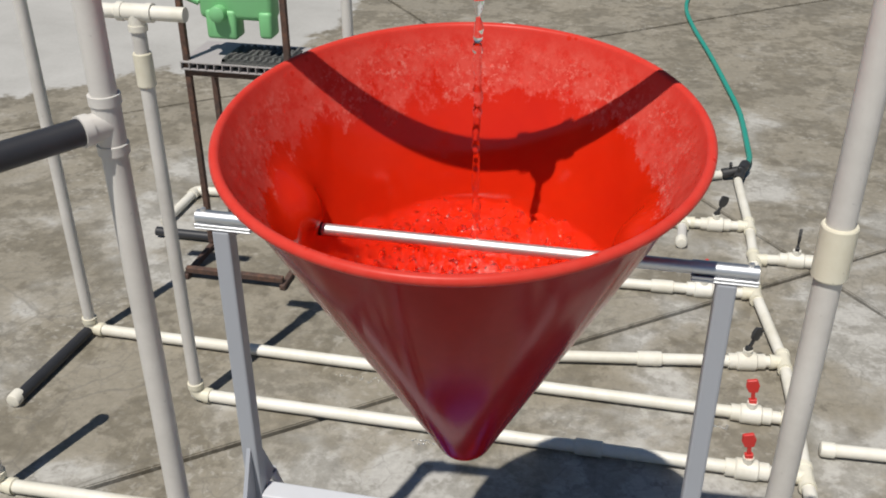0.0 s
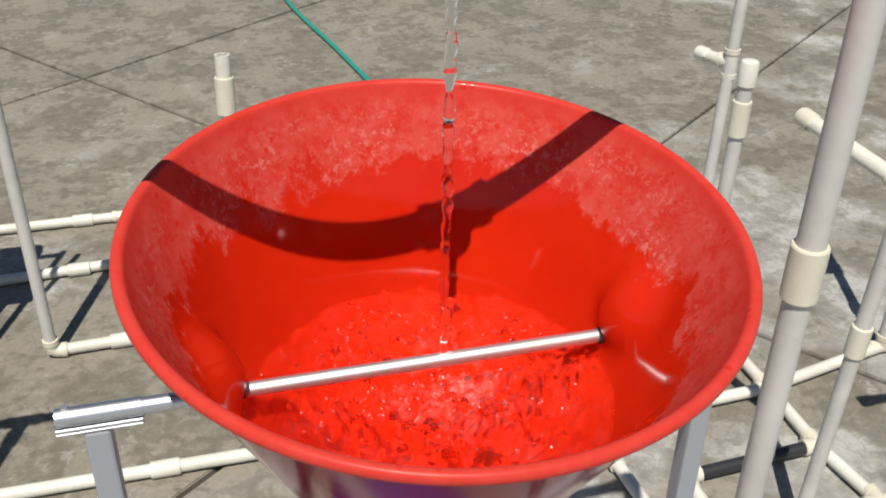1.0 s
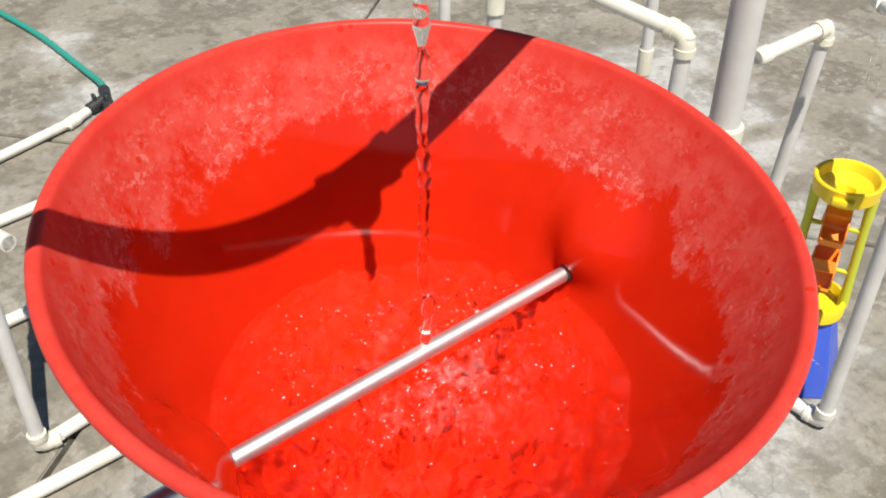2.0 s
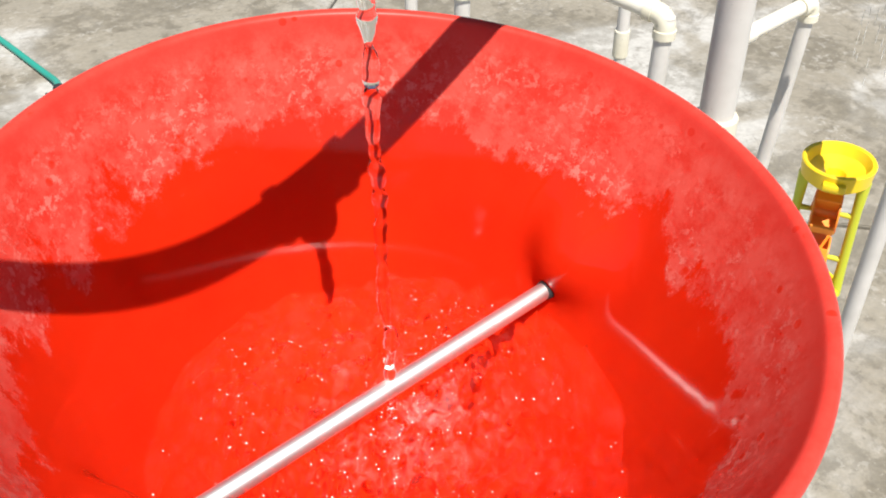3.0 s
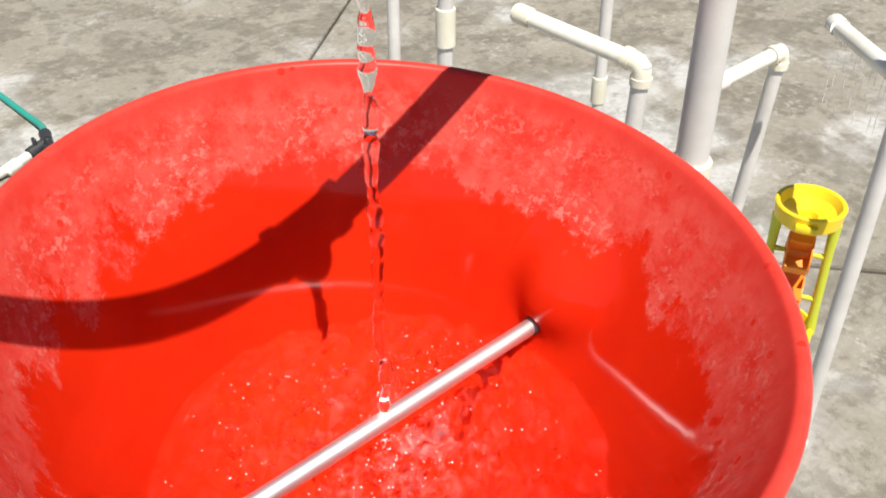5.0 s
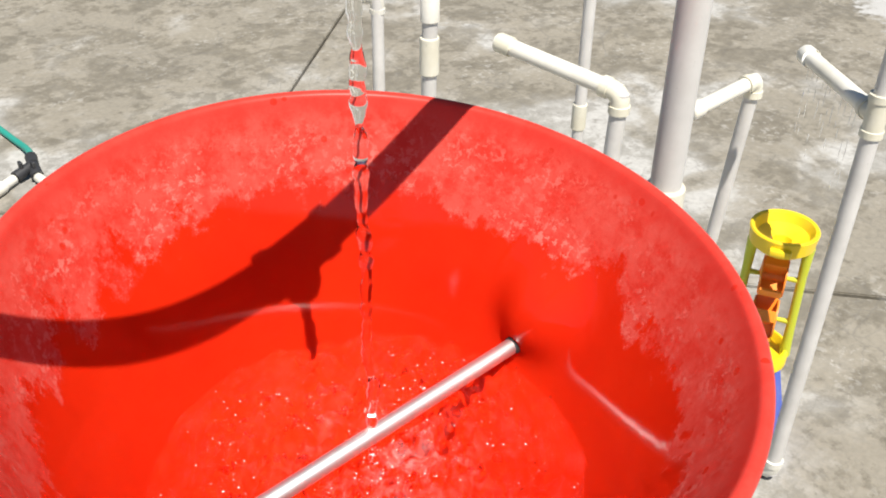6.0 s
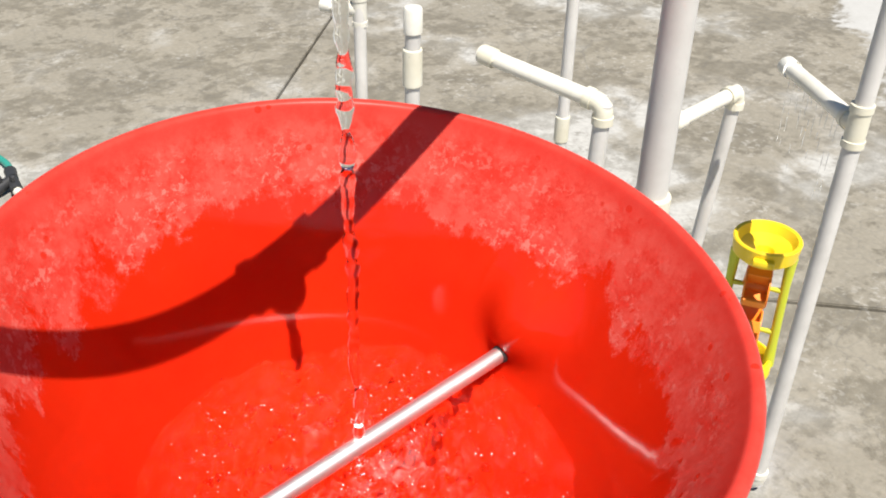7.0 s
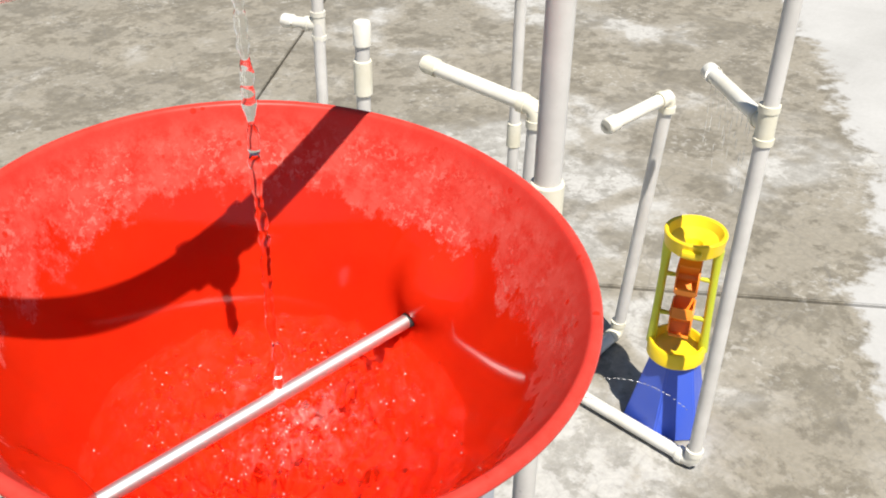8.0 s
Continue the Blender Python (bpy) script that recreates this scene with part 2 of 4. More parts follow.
RUBBER = plastic("black_rubber", (0.02, 0.02, 0.022), 0.6)
RUST = rust()
BLACK = plastic("black_valve_plastic", (0.025, 0.025, 0.027), 0.5)
REDH = plastic("red_valve_plastic", (0.55, 0.03, 0.025), 0.4)
YELLOW = plastic("yellow_toy_plastic", (0.85, 0.60, 0.01), 0.35, 0.3)
LIME = plastic("yellow_green_toy_plastic", (0.52, 0.56, 0.03), 0.4, 0.3)
ORANGE = plastic("orange_toy_plastic", (0.88, 0.25, 0.015), 0.38, 0.25)
BLUE = plastic("blue_toy_plastic", (0.045, 0.105, 0.58), 0.35, 0.3)
GREEN = plastic("mint_green_plastic", (0.19, 0.50, 0.22), 0.45, 0.3)
TEAL = plastic("teal_hose_rubber", (0.02, 0.27, 0.21), 0.45, 0.3)
PANEL = plastic("grey_twinwall_plastic", (0.36, 0.34, 0.34), 0.5, 0.4)
DARKMAT = plastic("dark_ribbed_mat", (0.085, 0.087, 0.085), 0.75, 0.3)
WATER = water()
CHURNED = churned_water()


def foam():
    k = Mat("white_water_foam", 0.08, 0.0, (0.92, 0.92, 0.90))
    k.b.inputs["Transmission Weight"].default_value = 0.72
    k.b.inputs["IOR"].default_value = 1.33
    return k.m


FOAM = foam()


# ---- mesh helpers ----
def part(name, bm, material, parent=None, label=""):
    bmesh.ops.recalc_face_normals(bm, faces=bm.faces)
    me = bpy.data.meshes.new(name)
    bm.to_mesh(me)
    bm.free()
    me.materials.append(material)
    ob = new(name, me)
    if parent is not None:
        ob.parent = parent
    if label:
        tagged(ob, label)
    return ob


def smooth(ob, angle=40):
    me = ob.data
    me.shade_smooth()
    me.set_sharp_from_angle(angle=radians(angle))
    return ob


def thing(name, label, category, at=(0, 0, 0), group="", kind=""):
    ob = new(name)
    ob.empty_display_size = 0.05
    ob.location = at
    return tagged(ob, label, category, group, kind)


def sweep(bm, pts, rads, seg=14, capped=True):
    """Rings of the given radii along a line of points."""
    pts = [Vector(p) for p in pts]
    n = len(pts)
    ways = []
    for i in range(n):
        a, b = pts[max(i - 1, 0)], pts[min(i + 1, n - 1)]
        w = b - a
        if w.length < 1e-9:
            w = ways[-1] if ways else Vector((0, 0, 1))
        ways.append(w.normalized())
    side = ways[0].orthogonal().normalized()
    rings = []
    for p, w, r in zip(pts, ways, rads):
        side = (side - w * side.dot(w)).normalized()
        up = w.cross(side)
        rings.append([bm.verts.new(p + (side * math.cos(a) + up * math.sin(a)) * r) for a in (2 * math.pi * j / seg for j in range(seg))])
    for a, b in zip(rings, rings[1:]):
        for j in range(seg):
            bm.faces.new((a[j], a[(j + 1) % seg], b[(j + 1) % seg], b[j]))
    if capped:
        bm.faces.new(rings[0][::-1])
        bm.faces.new(rings[-1])
    return rings


def block(bm, lo, hi, m=Matrix.Identity(4)):
    v = [bm.verts.new(m @ Vector((x, y, z))) for x in (lo[0], hi[0]) for y in (lo[1], hi[1]) for z in (lo[2], hi[2])]
    for f in ((0, 1, 3, 2), (4, 6, 7, 5), (0, 4, 5, 1), (2, 3, 7, 6), (0, 2, 6, 4), (1, 5, 7, 3)):
        bm.faces.new([v[i] for i in f])


def bevelled(bm, width, segments=2):
    bmesh.ops.bevel(bm, geom=list(bm.edges), offset=width, segments=segments, profile=0.5, affect="EDGES", clamp_overlap=True)
    return bm


def revolve(bm, profile, seg=48, centre=(0, 0, 0)):
    """A closed turn of (radius, height) pairs round the z axis."""
    c = Vector(centre)
    rings = [[bm.verts.new(c + Vector((r * math.cos(a), r * math.sin(a), z))) for a in (2 * math.pi * j / seg for j in range(seg))] for r, z in profile]
    for a, b in zip(rings, rings[1:]):
        for j in range(seg):
            bm.faces.new((a[j], a[(j + 1) % seg], b[(j + 1) % seg], b[j]))
    return rings


# ---- ground ----
def build_ground():
    bm = bmesh.new()
    block(bm, (-400, -400, -0.6), (400, 400, -0.030))
    ground = part("ground", bm, JOINT)
    tagged(ground, "pale worn concrete yard with damp patches and joints", "ground", kind="structure")
    # slabs lie square to the two visible joints, which cross at (-0.59, 3.42)
    turn = math.atan2(0.61, 0.79)
    m = pose(-0.590, 3.417, 0, 0, 0, math.degrees(turn))
    gap = 0.006
    us = [-15.0, -11.25, -7.5, -3.75, 0.0, 3.75, 7.5, 11.25, 15.0]
    vs = [-11.5, -6.6, -2.19, 0.0, 2.4, 4.8, 7.2, 9.6, 12.0]
    rng = random.Random(3)
    for u0, u1 in zip(us, us[1:]):
        for v0, v1 in zip(vs, vs[1:]):
            bm = bmesh.new()
            block(bm, (u0 + gap, v0 + gap, -0.1), (u1 - gap, v1 - gap, rng.uniform(-0.001, 0.001)), m)
            bmesh.ops.bevel(bm, geom=[e for e in bm.edges if all(v.co.z > -0.05 for v in e.verts)], offset=0.003, segments=2, affect="EDGES")
            part("slab", bm, CONCRETE, ground)
    bm = bmesh.new()
    for lo, hi in (((-390, vs[-1]), (390, 390)), ((-390, -390), (390, vs[0])), ((-390, vs[0] + 0.01), (us[0], vs[-1] - 0.01)), ((us[-1], vs[0] + 0.01), (390, vs[-1] - 0.01))):
        block(bm, (*lo, -0.1), (*hi, 0.0), m)
    part("outer_paving", bm, CONCRETE, ground)
    return ground


build_ground()


# ---- pipework ----
PR = 0.0148   # pipe radius
CR = 0.0190   # fitting radius


def pipe(parent, a, b, mat=None, r=PR, name="pipe"):
    bm = bmesh.new()
    sweep(bm, [a, b], [r, r], 18)
    return smooth(part(name, bm, mat or PVC, parent))


def open_pipe(parent, a, b, mat=None, r=PR):
    """A pipe whose end b is open, with its wall to be seen."""
    a, b = Vector(a), Vector(b)
    w = (b - a).normalized()
    bm = bmesh.new()
    sweep(bm, [a, b, b, b - w * 0.06], [r, r, r - 0.0035, r - 0.0035], 18)
    return smooth(part("pipe", bm, mat or PVC, parent))


def coupling(parent, at, way, length=0.06, mat=None, r=CR):
    at, w = Vector(at), Vector(way).normalized()
    bm = bmesh.new()
    h = length / 2
    sweep(bm, [at - w * h, at - w * h, at - w * (h - 0.002), at + w * (h - 0.002), at + w * h, at + w * h], [PR, r - 0.0012, r, r, r - 0.0012, PR], 20)
    return smooth(part("coupling", bm, mat or PVC_FIT, parent), 28)


def end_cap(parent, at, way, mat=None, length=0.032):
    at, w = Vector(at), Vector(way).normalized()
    bm = bmesh.new()
    sweep(bm, [at - w * length, at - w * length, at - w * 0.006, at - w * 0.002, at], [PR, CR - 0.001, CR - 0.001, CR * 0.84, CR * 0.55], 20)
    return smooth(part("end_cap", bm, mat or PVC, parent), 35)


def tee(parent, at, main, branch, mat=None):
    at, w, s = Vector(at), Vector(main).normalized(), Vector(branch).normalized()
    bm = bmesh.new()
    h = 0.037
    sweep(bm, [at - w * h, at - w * h, at - w * (h - 0.012), at - w * (h - 0.013), at + w * (h - 0.013), at + w * (h - 0.012), at + w * h, at + w * h],
          [PR, CR, CR, CR - 0.0018, CR - 0.0018, CR, CR, PR], 20)
    sweep(bm, [at, at + s * (h - 0.012), at + s * (h - 0.012), at + s * h, at + s * h], [CR - 0.002, CR - 0.002, CR, CR, PR], 20)
    return smooth(part("tee", bm, mat or PVC_FIT, parent), 40)


def elbow(parent, at, way_a, way_b, mat=None):
    """A quarter bend at the crossing of two pipes that leave towards way_a and way_b."""
    at, a, b = Vector(at), Vector(way_a).normalized(), Vector(way_b).normalized()
    bm = bmesh.new()
    h, q = 0.036, 0.020
    pts, rads = [at + a * h, at + a * h, at + a * (h - 0.014), at + a * (h - 0.0145)], [PR, CR, CR, CR - 0.002]
    for i in range(1, 8):
        t = i / 8
        pts.append(at + a * q * (1 - t) ** 2 + b * q * t ** 2)
        rads.append(CR - 0.002)
    pts += [at + b * (h - 0.0145), at + b * (h - 0.014), at + b * h, at + b * h]
    rads += [CR - 0.002, CR, CR, PR]
    sweep(bm, pts, rads, 20)
    return smooth(part("elbow", bm, mat or PVC_FIT, parent), 45)


def ball_valve(parent, at, way, colour, turn=20, tilt=0):
    """A white ball valve body along way, with a winged lever on top."""
    at, w = Vector(at), Vector(way).normalized()
    bm = bmesh.new()
    sweep(bm, [at - w * 0.046, at - w * 0.046, at - w * 0.026, at - w * 0.022, at + w * 0.022, at + w * 0.026, at + w * 0.046, at + w * 0.046],
          [PR, CR + 0.001, CR + 0.001, CR + 0.005, CR + 0.005, CR + 0.001, CR + 0.001, PR], 20)
    sweep(bm, [at, at + Vector((0, 0, 0.036)), at + Vector((0, 0, 0.036))], [0.012, 0.012, 0.004], 14)
    body = smooth(part("ball_valve", bm, PVC, parent), 40)
    bm = bmesh.new()
    m = Matrix.Translation(at + Vector((0, 0, 0.036))) @ pose(0, 0, 0, 0, tilt, math.degrees(math.atan2(w.y, w.x)) + turn)
    block(bm, (-0.009, -0.006, -0.003), (0.009, 0.006, 0.010), m)
    block(bm, (-0.0045, -0.0035, 0.008), (0.0045, 0.0035, 0.034), m)
    wing = [(-0.010, 0.030), (0.010, 0.030), (0.017, 0.046), (0.015, 0.064), (-0.008, 0.066), (-0.014, 0.050)]
    a, b = ([bm.verts.new(m @ Vector((x, y, z))) for x, z in wing] for y in (-0.0045, 0.0045))
    bm.faces.new(a[::-1])
    bm.faces.new(b)
    for i in range(6):
        bm.faces.new((a[i], a[(i + 1) % 6], b[(i + 1) % 6], b[i]))
    bevelled(bm, 0.0015, 1)
    part("valve_handle", bm, colour, body, "red plastic lever" if colour is REDH else "black plastic lever")
    return body


X, Y, Z = Vector((1, 0, 0)), Vector((0, 1, 0)), Vector((0, 0, 1))
G = 0.019   # axis height of pipes that lie on the ground


def g(x, y):
    return Vector((x, y, G))


def run(parent, pts, mat=None):
    for a, b in zip(pts, pts[1:]):
        pipe(parent, a, b, mat)


def build_manifold():
    t = thing("pipe_manifold", "white plastic water pipe manifold with valves on the concrete", "pipework")
    head = [g(0.548, 2.236), g(0.568, 1.897), g(0.570, 1.69), g(0.562, 1.487), g(0.612, 1.168), g(0.622, 0.938), g(0.622, 0.742), g(0.645, 0.40)]
    run(t, head)
    hw = Vector((0.03, -1, 0))
    # rows that leave the header: start, left end
    rows = [(head[1], g(-1.272, 1.780)), (head[3], g(-0.588, 1.437)), (head[4], g(-0.135, 1.048)), (head[5], g(-1.196, 0.945)), (head[6], g(-0.798, 0.740))]
    for a, b in rows:
        pipe(t, a, b)
        tee(t, a, hw, b - a)
    for a, b, back, colour, turn in ((*rows[0], 0.107, BLACK, 25), (*rows[1], 0.145, REDH, 50), (*rows[2], 0.095, BLACK, 25), (*rows[3], 0.105, REDH, 5), (*rows[4], 0.125, REDH, 10)):
        w = (b - a).normalized()
        ball_valve(t, a + w * back, w, colour, turn, -26 if colour is BLACK else 6)
    for a, b, back in ((*rows[1], 0.26), (*rows[2], 0.34), (*rows[4], 0.47), (*rows[0], 0.24), (*rows[3], 0.95), (*rows[1], 0.98)):
        w = (b - a).normalized()
        coupling(t, a + w * back, w, 0.062, PVC)
    # stub to the other side, with its own valve
    tee(t, head[2], hw, X)
    pipe(t, head[2], g(0.748, 1.712))
    ball_valve(t, g(0.690, 1.704), X, BLACK, 80, 8)
    coupling(t, g(0.735, 1.710), X, 0.03, PVC)
    # capped drop off the far row
    tee(t, g(0.360, 1.889), X, -Y)
    pipe(t, g(0.360, 1.889), g(0.356, 1.752), PVC_GREY)
    end_cap(t, g(0.356, 1.738), -Y)
    # the hose row, with its standing pipe
    leg = [g(0.490, 2.275), g(0.428, 2.243), g(-0.042, 2.122), g(-1.240, 2.112)]
    run(t, leg)
    coupling(t, leg[1], leg[0] - leg[1], 0.05, PVC)
    end_cap(t, leg[3] - X * 0.01, -X)
    coupling(t, leg[2], X, 0.06, PVC)
    tee(t, g(-0.415, 2.119), X, -Y)
    pipe(t, g(-0.415, 2.119), g(-0.415, 1.825), PVC_GREY)
    tee(t, g(-0.415, 1.825), X, Y, PVC)
    coupling(t, g(-0.54, 2.118), X, 0.06, PVC)
    coupling(t, g(-0.54, 1.824), X, 0.06, PVC)
    # far corner with its short arm
    elbow(t, g(-1.272, 1.780), X, -Y, PVC)
    open_pipe(t, g(-1.272, 1.780), g(-1.276, 1.545))
    # standing pipes at the row ends
    elbow(t, g(-0.588, 1.437), X, Z)
    pipe(t, g(-0.588, 1.437), Vector((-0.594, 1.450, 1.0)), PVC_GREY)
    elbow(t, g(-0.135, 1.048), X, Z)
    foot, peak = g(-0.135, 1.048), Vector((-0.114, 1.112, 0.870))
    nozzle = foot.lerp(peak, 0.615)
    pipe(t, foot, nozzle, PVC_GREY)
    open_pipe(t, nozzle, peak, PVC)
    coupling(t, foot.lerp(peak, 0.705), peak - foot, 0.03, PVC)
    coupling(t, foot.lerp(peak, 0.905), peak - foot, 0.075)
    spout = Vector((0.28, -0.96, 0))
    tee(t, nozzle, peak - foot, spout, PVC)
    open_pipe(t, nozzle, nozzle + spout * 0.125)
    for base, top in ((g(-1.196, 0.945), 0.965), (g(-0.798, 0.740), 0.962)):
        elbow(t, base, X, Z)
        up = Vector((base.x, base.y, top))
        pipe(t, base, up, PVC_GREY)
        if top < 0.964:
            coupling(t, Vector((base.x, base.y, 0.845)), Z, 0.07)
        tee(t, up, X, -Z, PVC)
        pipe(t, up, up + X * 0.105, PVC)
        pipe(t, up, up - X * 0.09, PVC)
    # arm with a white cap; the shadow along it is put into its dark colour
    pipe(t, g(-1.198, 0.931), g(-1.218, 0.64), PVC_DARK)
    end_cap(t, g(-1.222, 0.618), -Y)
    # front row
    elbow(t, head[7], Y, -X)
    pipe(t, head[7], g(-1.085, 0.362))
    elbow(t, g(-1.085, 0.362), X, Z)
    pipe(t, g(-1.085, 0.362), Vector((-1.085, 0.362, 0.55)), PVC_GREY)
    end_cap(t, (-1.085, 0.362, 0.56), Z)
    # dark pipe with a pale label behind the rack's foot
    pipe(t, g(-1.272, 1.484), g(-1.062, 1.484), PVC_DARK)
    end_cap(t, g(-1.036, 1.484), X)
    return t


def build_spray_frame():
    t = thing("spray_pipe_frame", "white plastic spray pipe frame with dripping spouts", "pipework")
    cross = g(1.091, 0.866)
    ends = g(0.670, 0.845), g(1.472, 0.945)
    pipe(t, ends[0], cross)
    pipe(t, cross, ends[1])
    end_cap(t, ends[0] - X * 0.008, -X)
    back, mid, front, corner = g(1.085, 1.275), g(1.088, 0.656), g(1.114, 0.468), g(1.114, 0.102)
    run(t, [back, cross, mid, front, corner])
    bm = bmesh.new()
    for w in (X, Y):
        sweep(bm, [cross - w * 0.036, cross - w * 0.036, cross + w * 0.036, cross + w * 0.036], [PR, CR, CR, PR], 20)
    smooth(part("cross_fitting", bm, PVC_FIT, t))
    # standing pipe with a short side stub
    elbow(t, back, -Y, Z)
    pipe(t, back, Vector((1.130, 1.318, 1.45)), PVC_GREY, 0.0150)
    at = Vector((1.108, 1.297, 0.690))
    tee(t, at, Z, Vector((-0.35, 0.9, 0)), PVC)
    pipe(t, at, at + Vector((-0.035, 0.08, 0.0)))
    end_cap(t, at + Vector((-0.04, 0.095, 0.0)), Vector((-0.35, 0.9, 0)))
    # capped standing pipe
    cp = g(0.855, 0.854)
    tee(t, cp, X, Z)
    pipe(t, cp, Vector((0.853, 0.838, 0.86)), PVC_GREY)
    coupling(t, (0.8535, 0.840, 0.760), Z, 0.075)
    end_cap(t, (0.853, 0.838, 0.880), Z, PVC, 0.05)
    # arm in shadow, coloured dark for it
    low = g(0.750, 0.640)
    pipe(t, low + X * 0.03, mid, PVC_DARK)
    tee(t, mid, Y, -X)
    elbow(t, low, X, -Y, PVC)
    side = g(0.752, 0.446)
    run(t, [low, side, g(0.912, 0.460), front, g(1.376, 0.489)])
    elbow(t, side, Y, X)
    tee(t, front, X, Y)
    tee(t, front, Y, -X)
    # tall spout pipe
    foot, top = g(0.912, 0.460), Vector((0.929, 0.447, 0.794))
    tee(t, foot, X, Z)
    pipe(t, foot, top, PVC_GREY)
    coupling(t, foot.lerp(top, 0.60), top - foot, 0.065)
    tip = Vector((0.876, 0.688, 0.828))
    elbow(t, top, -Z, tip - top)
    pipe(t, top, tip)
    end_cap(t, tip, tip - top, PVC_FIT)
    # lower spout pipe
    foot, top = g(1.376, 0.489), Vector((1.394, 0.450, 0.676))
    elbow(t, foot, -X, Z)
    pipe(t, foot, top, PVC_GREY)
    tip = Vector((1.186, 0.465, 0.665))
    elbow(t, top, -Z, tip - top)
    pipe(t, top, tip)
    end_cap(t, tip, tip - top)
    # corner pipe with the dripping spout
    elbow(t, corner, Y, Z, PVC)
    pipe(t, corner, Vector((1.152, 0.103, 1.27)), PVC_GREY)
    at, tip = Vector((1.138, 0.103, 0.809)), Vector((1.322, 0.328, 0.792))
    tee(t, at, Z, tip - at)
    pipe(t, at, tip)
    end_cap(t, tip, tip - at)
    # far standing pipe
    tee(t, ends[1], X, Z)
    pipe(t, ends[1], Vector((1.480, 0.955, 1.4)), PVC_GREY)
    coupling(t, (1.475, 0.949, 0.385), Z, 0.07)
    at = Vector((1.477, 0.951, 0.803))
    tee(t, at, Z, Vector((-1, -0.1, 0)), PVC)
    open_pipe(t, at, Vector((1.343, 0.936, 0.803)))
    return t


PIPE_Z = 1.362
POST_L, POST_R = Vector((-0.420, -0.020, 0)), Vector((0.412, 0.018, 0))


def build_overhead():
    t = thing("overhead_pipe_frame", "white plastic pipe arch that pours water into the bucket", "pipework")
    up = Z * PIPE_Z
    along = (POST_R - POST_L).normalized()
    for p, w, z in ((POST_L, along, 0.90), (POST_R, -along, 0.972)):
        pipe(t, p + Z * 0.02, p + up, PVC_GREY, 0.0158)
        elbow(t, p + up, -Z, w, PVC)
        bm = bmesh.new()
        sweep(bm, [p, p + Z * 0.006, p + Z * 0.006, p + Z * 0.05], [0.05, 0.05, 0.024, 0.024], 20)
        smooth(part("foot_flange", bm, PVC, t))
    coupling(t, POST_R + Z * 0.972, Z, 0.066, PVC_FIT, 0.0202)
    pipe(t, POST_L + up, POST_R + up)
    out = POST_L + along * ((0.014 - POST_L.x) / along.x) + up
    tee(t, out, along, -Z, PVC)
    bm = bmesh.new()
    sweep(bm, [out - Z * 0.02, out - Z * 0.035, out - Z * 0.036, out - Z * 0.040], [0.0165, 0.0165, 0.011, 0.009], 16)
    smooth(part("nozzle", bm, PVC_FIT, t))
    # side tee of the left post, with an arm whose shade is its dark colour
    at = POST_L + Z * 1.068
    arm = Vector((-0.50, -0.80, 0.0)).normalized()
    tee(t, at, Z, arm, PVC_GREY)
    pipe(t, at + arm * 0.02, at + arm * 0.040, PVC)
    pipe(t, at + arm * 0.036, at + arm * 0.5, PVC_DARK, 0.0165)
    return t, out


build_manifold()
build_spray_frame()
_, OUTLET = build_overhead()

# ---- tipping bucket ----
AXLE_Z = 0.944
UP = Vector((0.0075, -0.1217, 0.9925)).normalized()
RIM = Vector((0.0016, -0.0250, 1.1055))
side = (X - UP * UP.dot(X)).normalized()
BUCKET = Matrix((side, UP.cross(side), UP)).transposed().to_4x4()
BUCKET.translation = RIM
APEX, LIP_R = 0.562, 0.2583


def cone_r(depth):
    """Inner radius of the bowl at a depth below the lip, along its axis."""
    return LIP_R * (1 - depth / APEX)


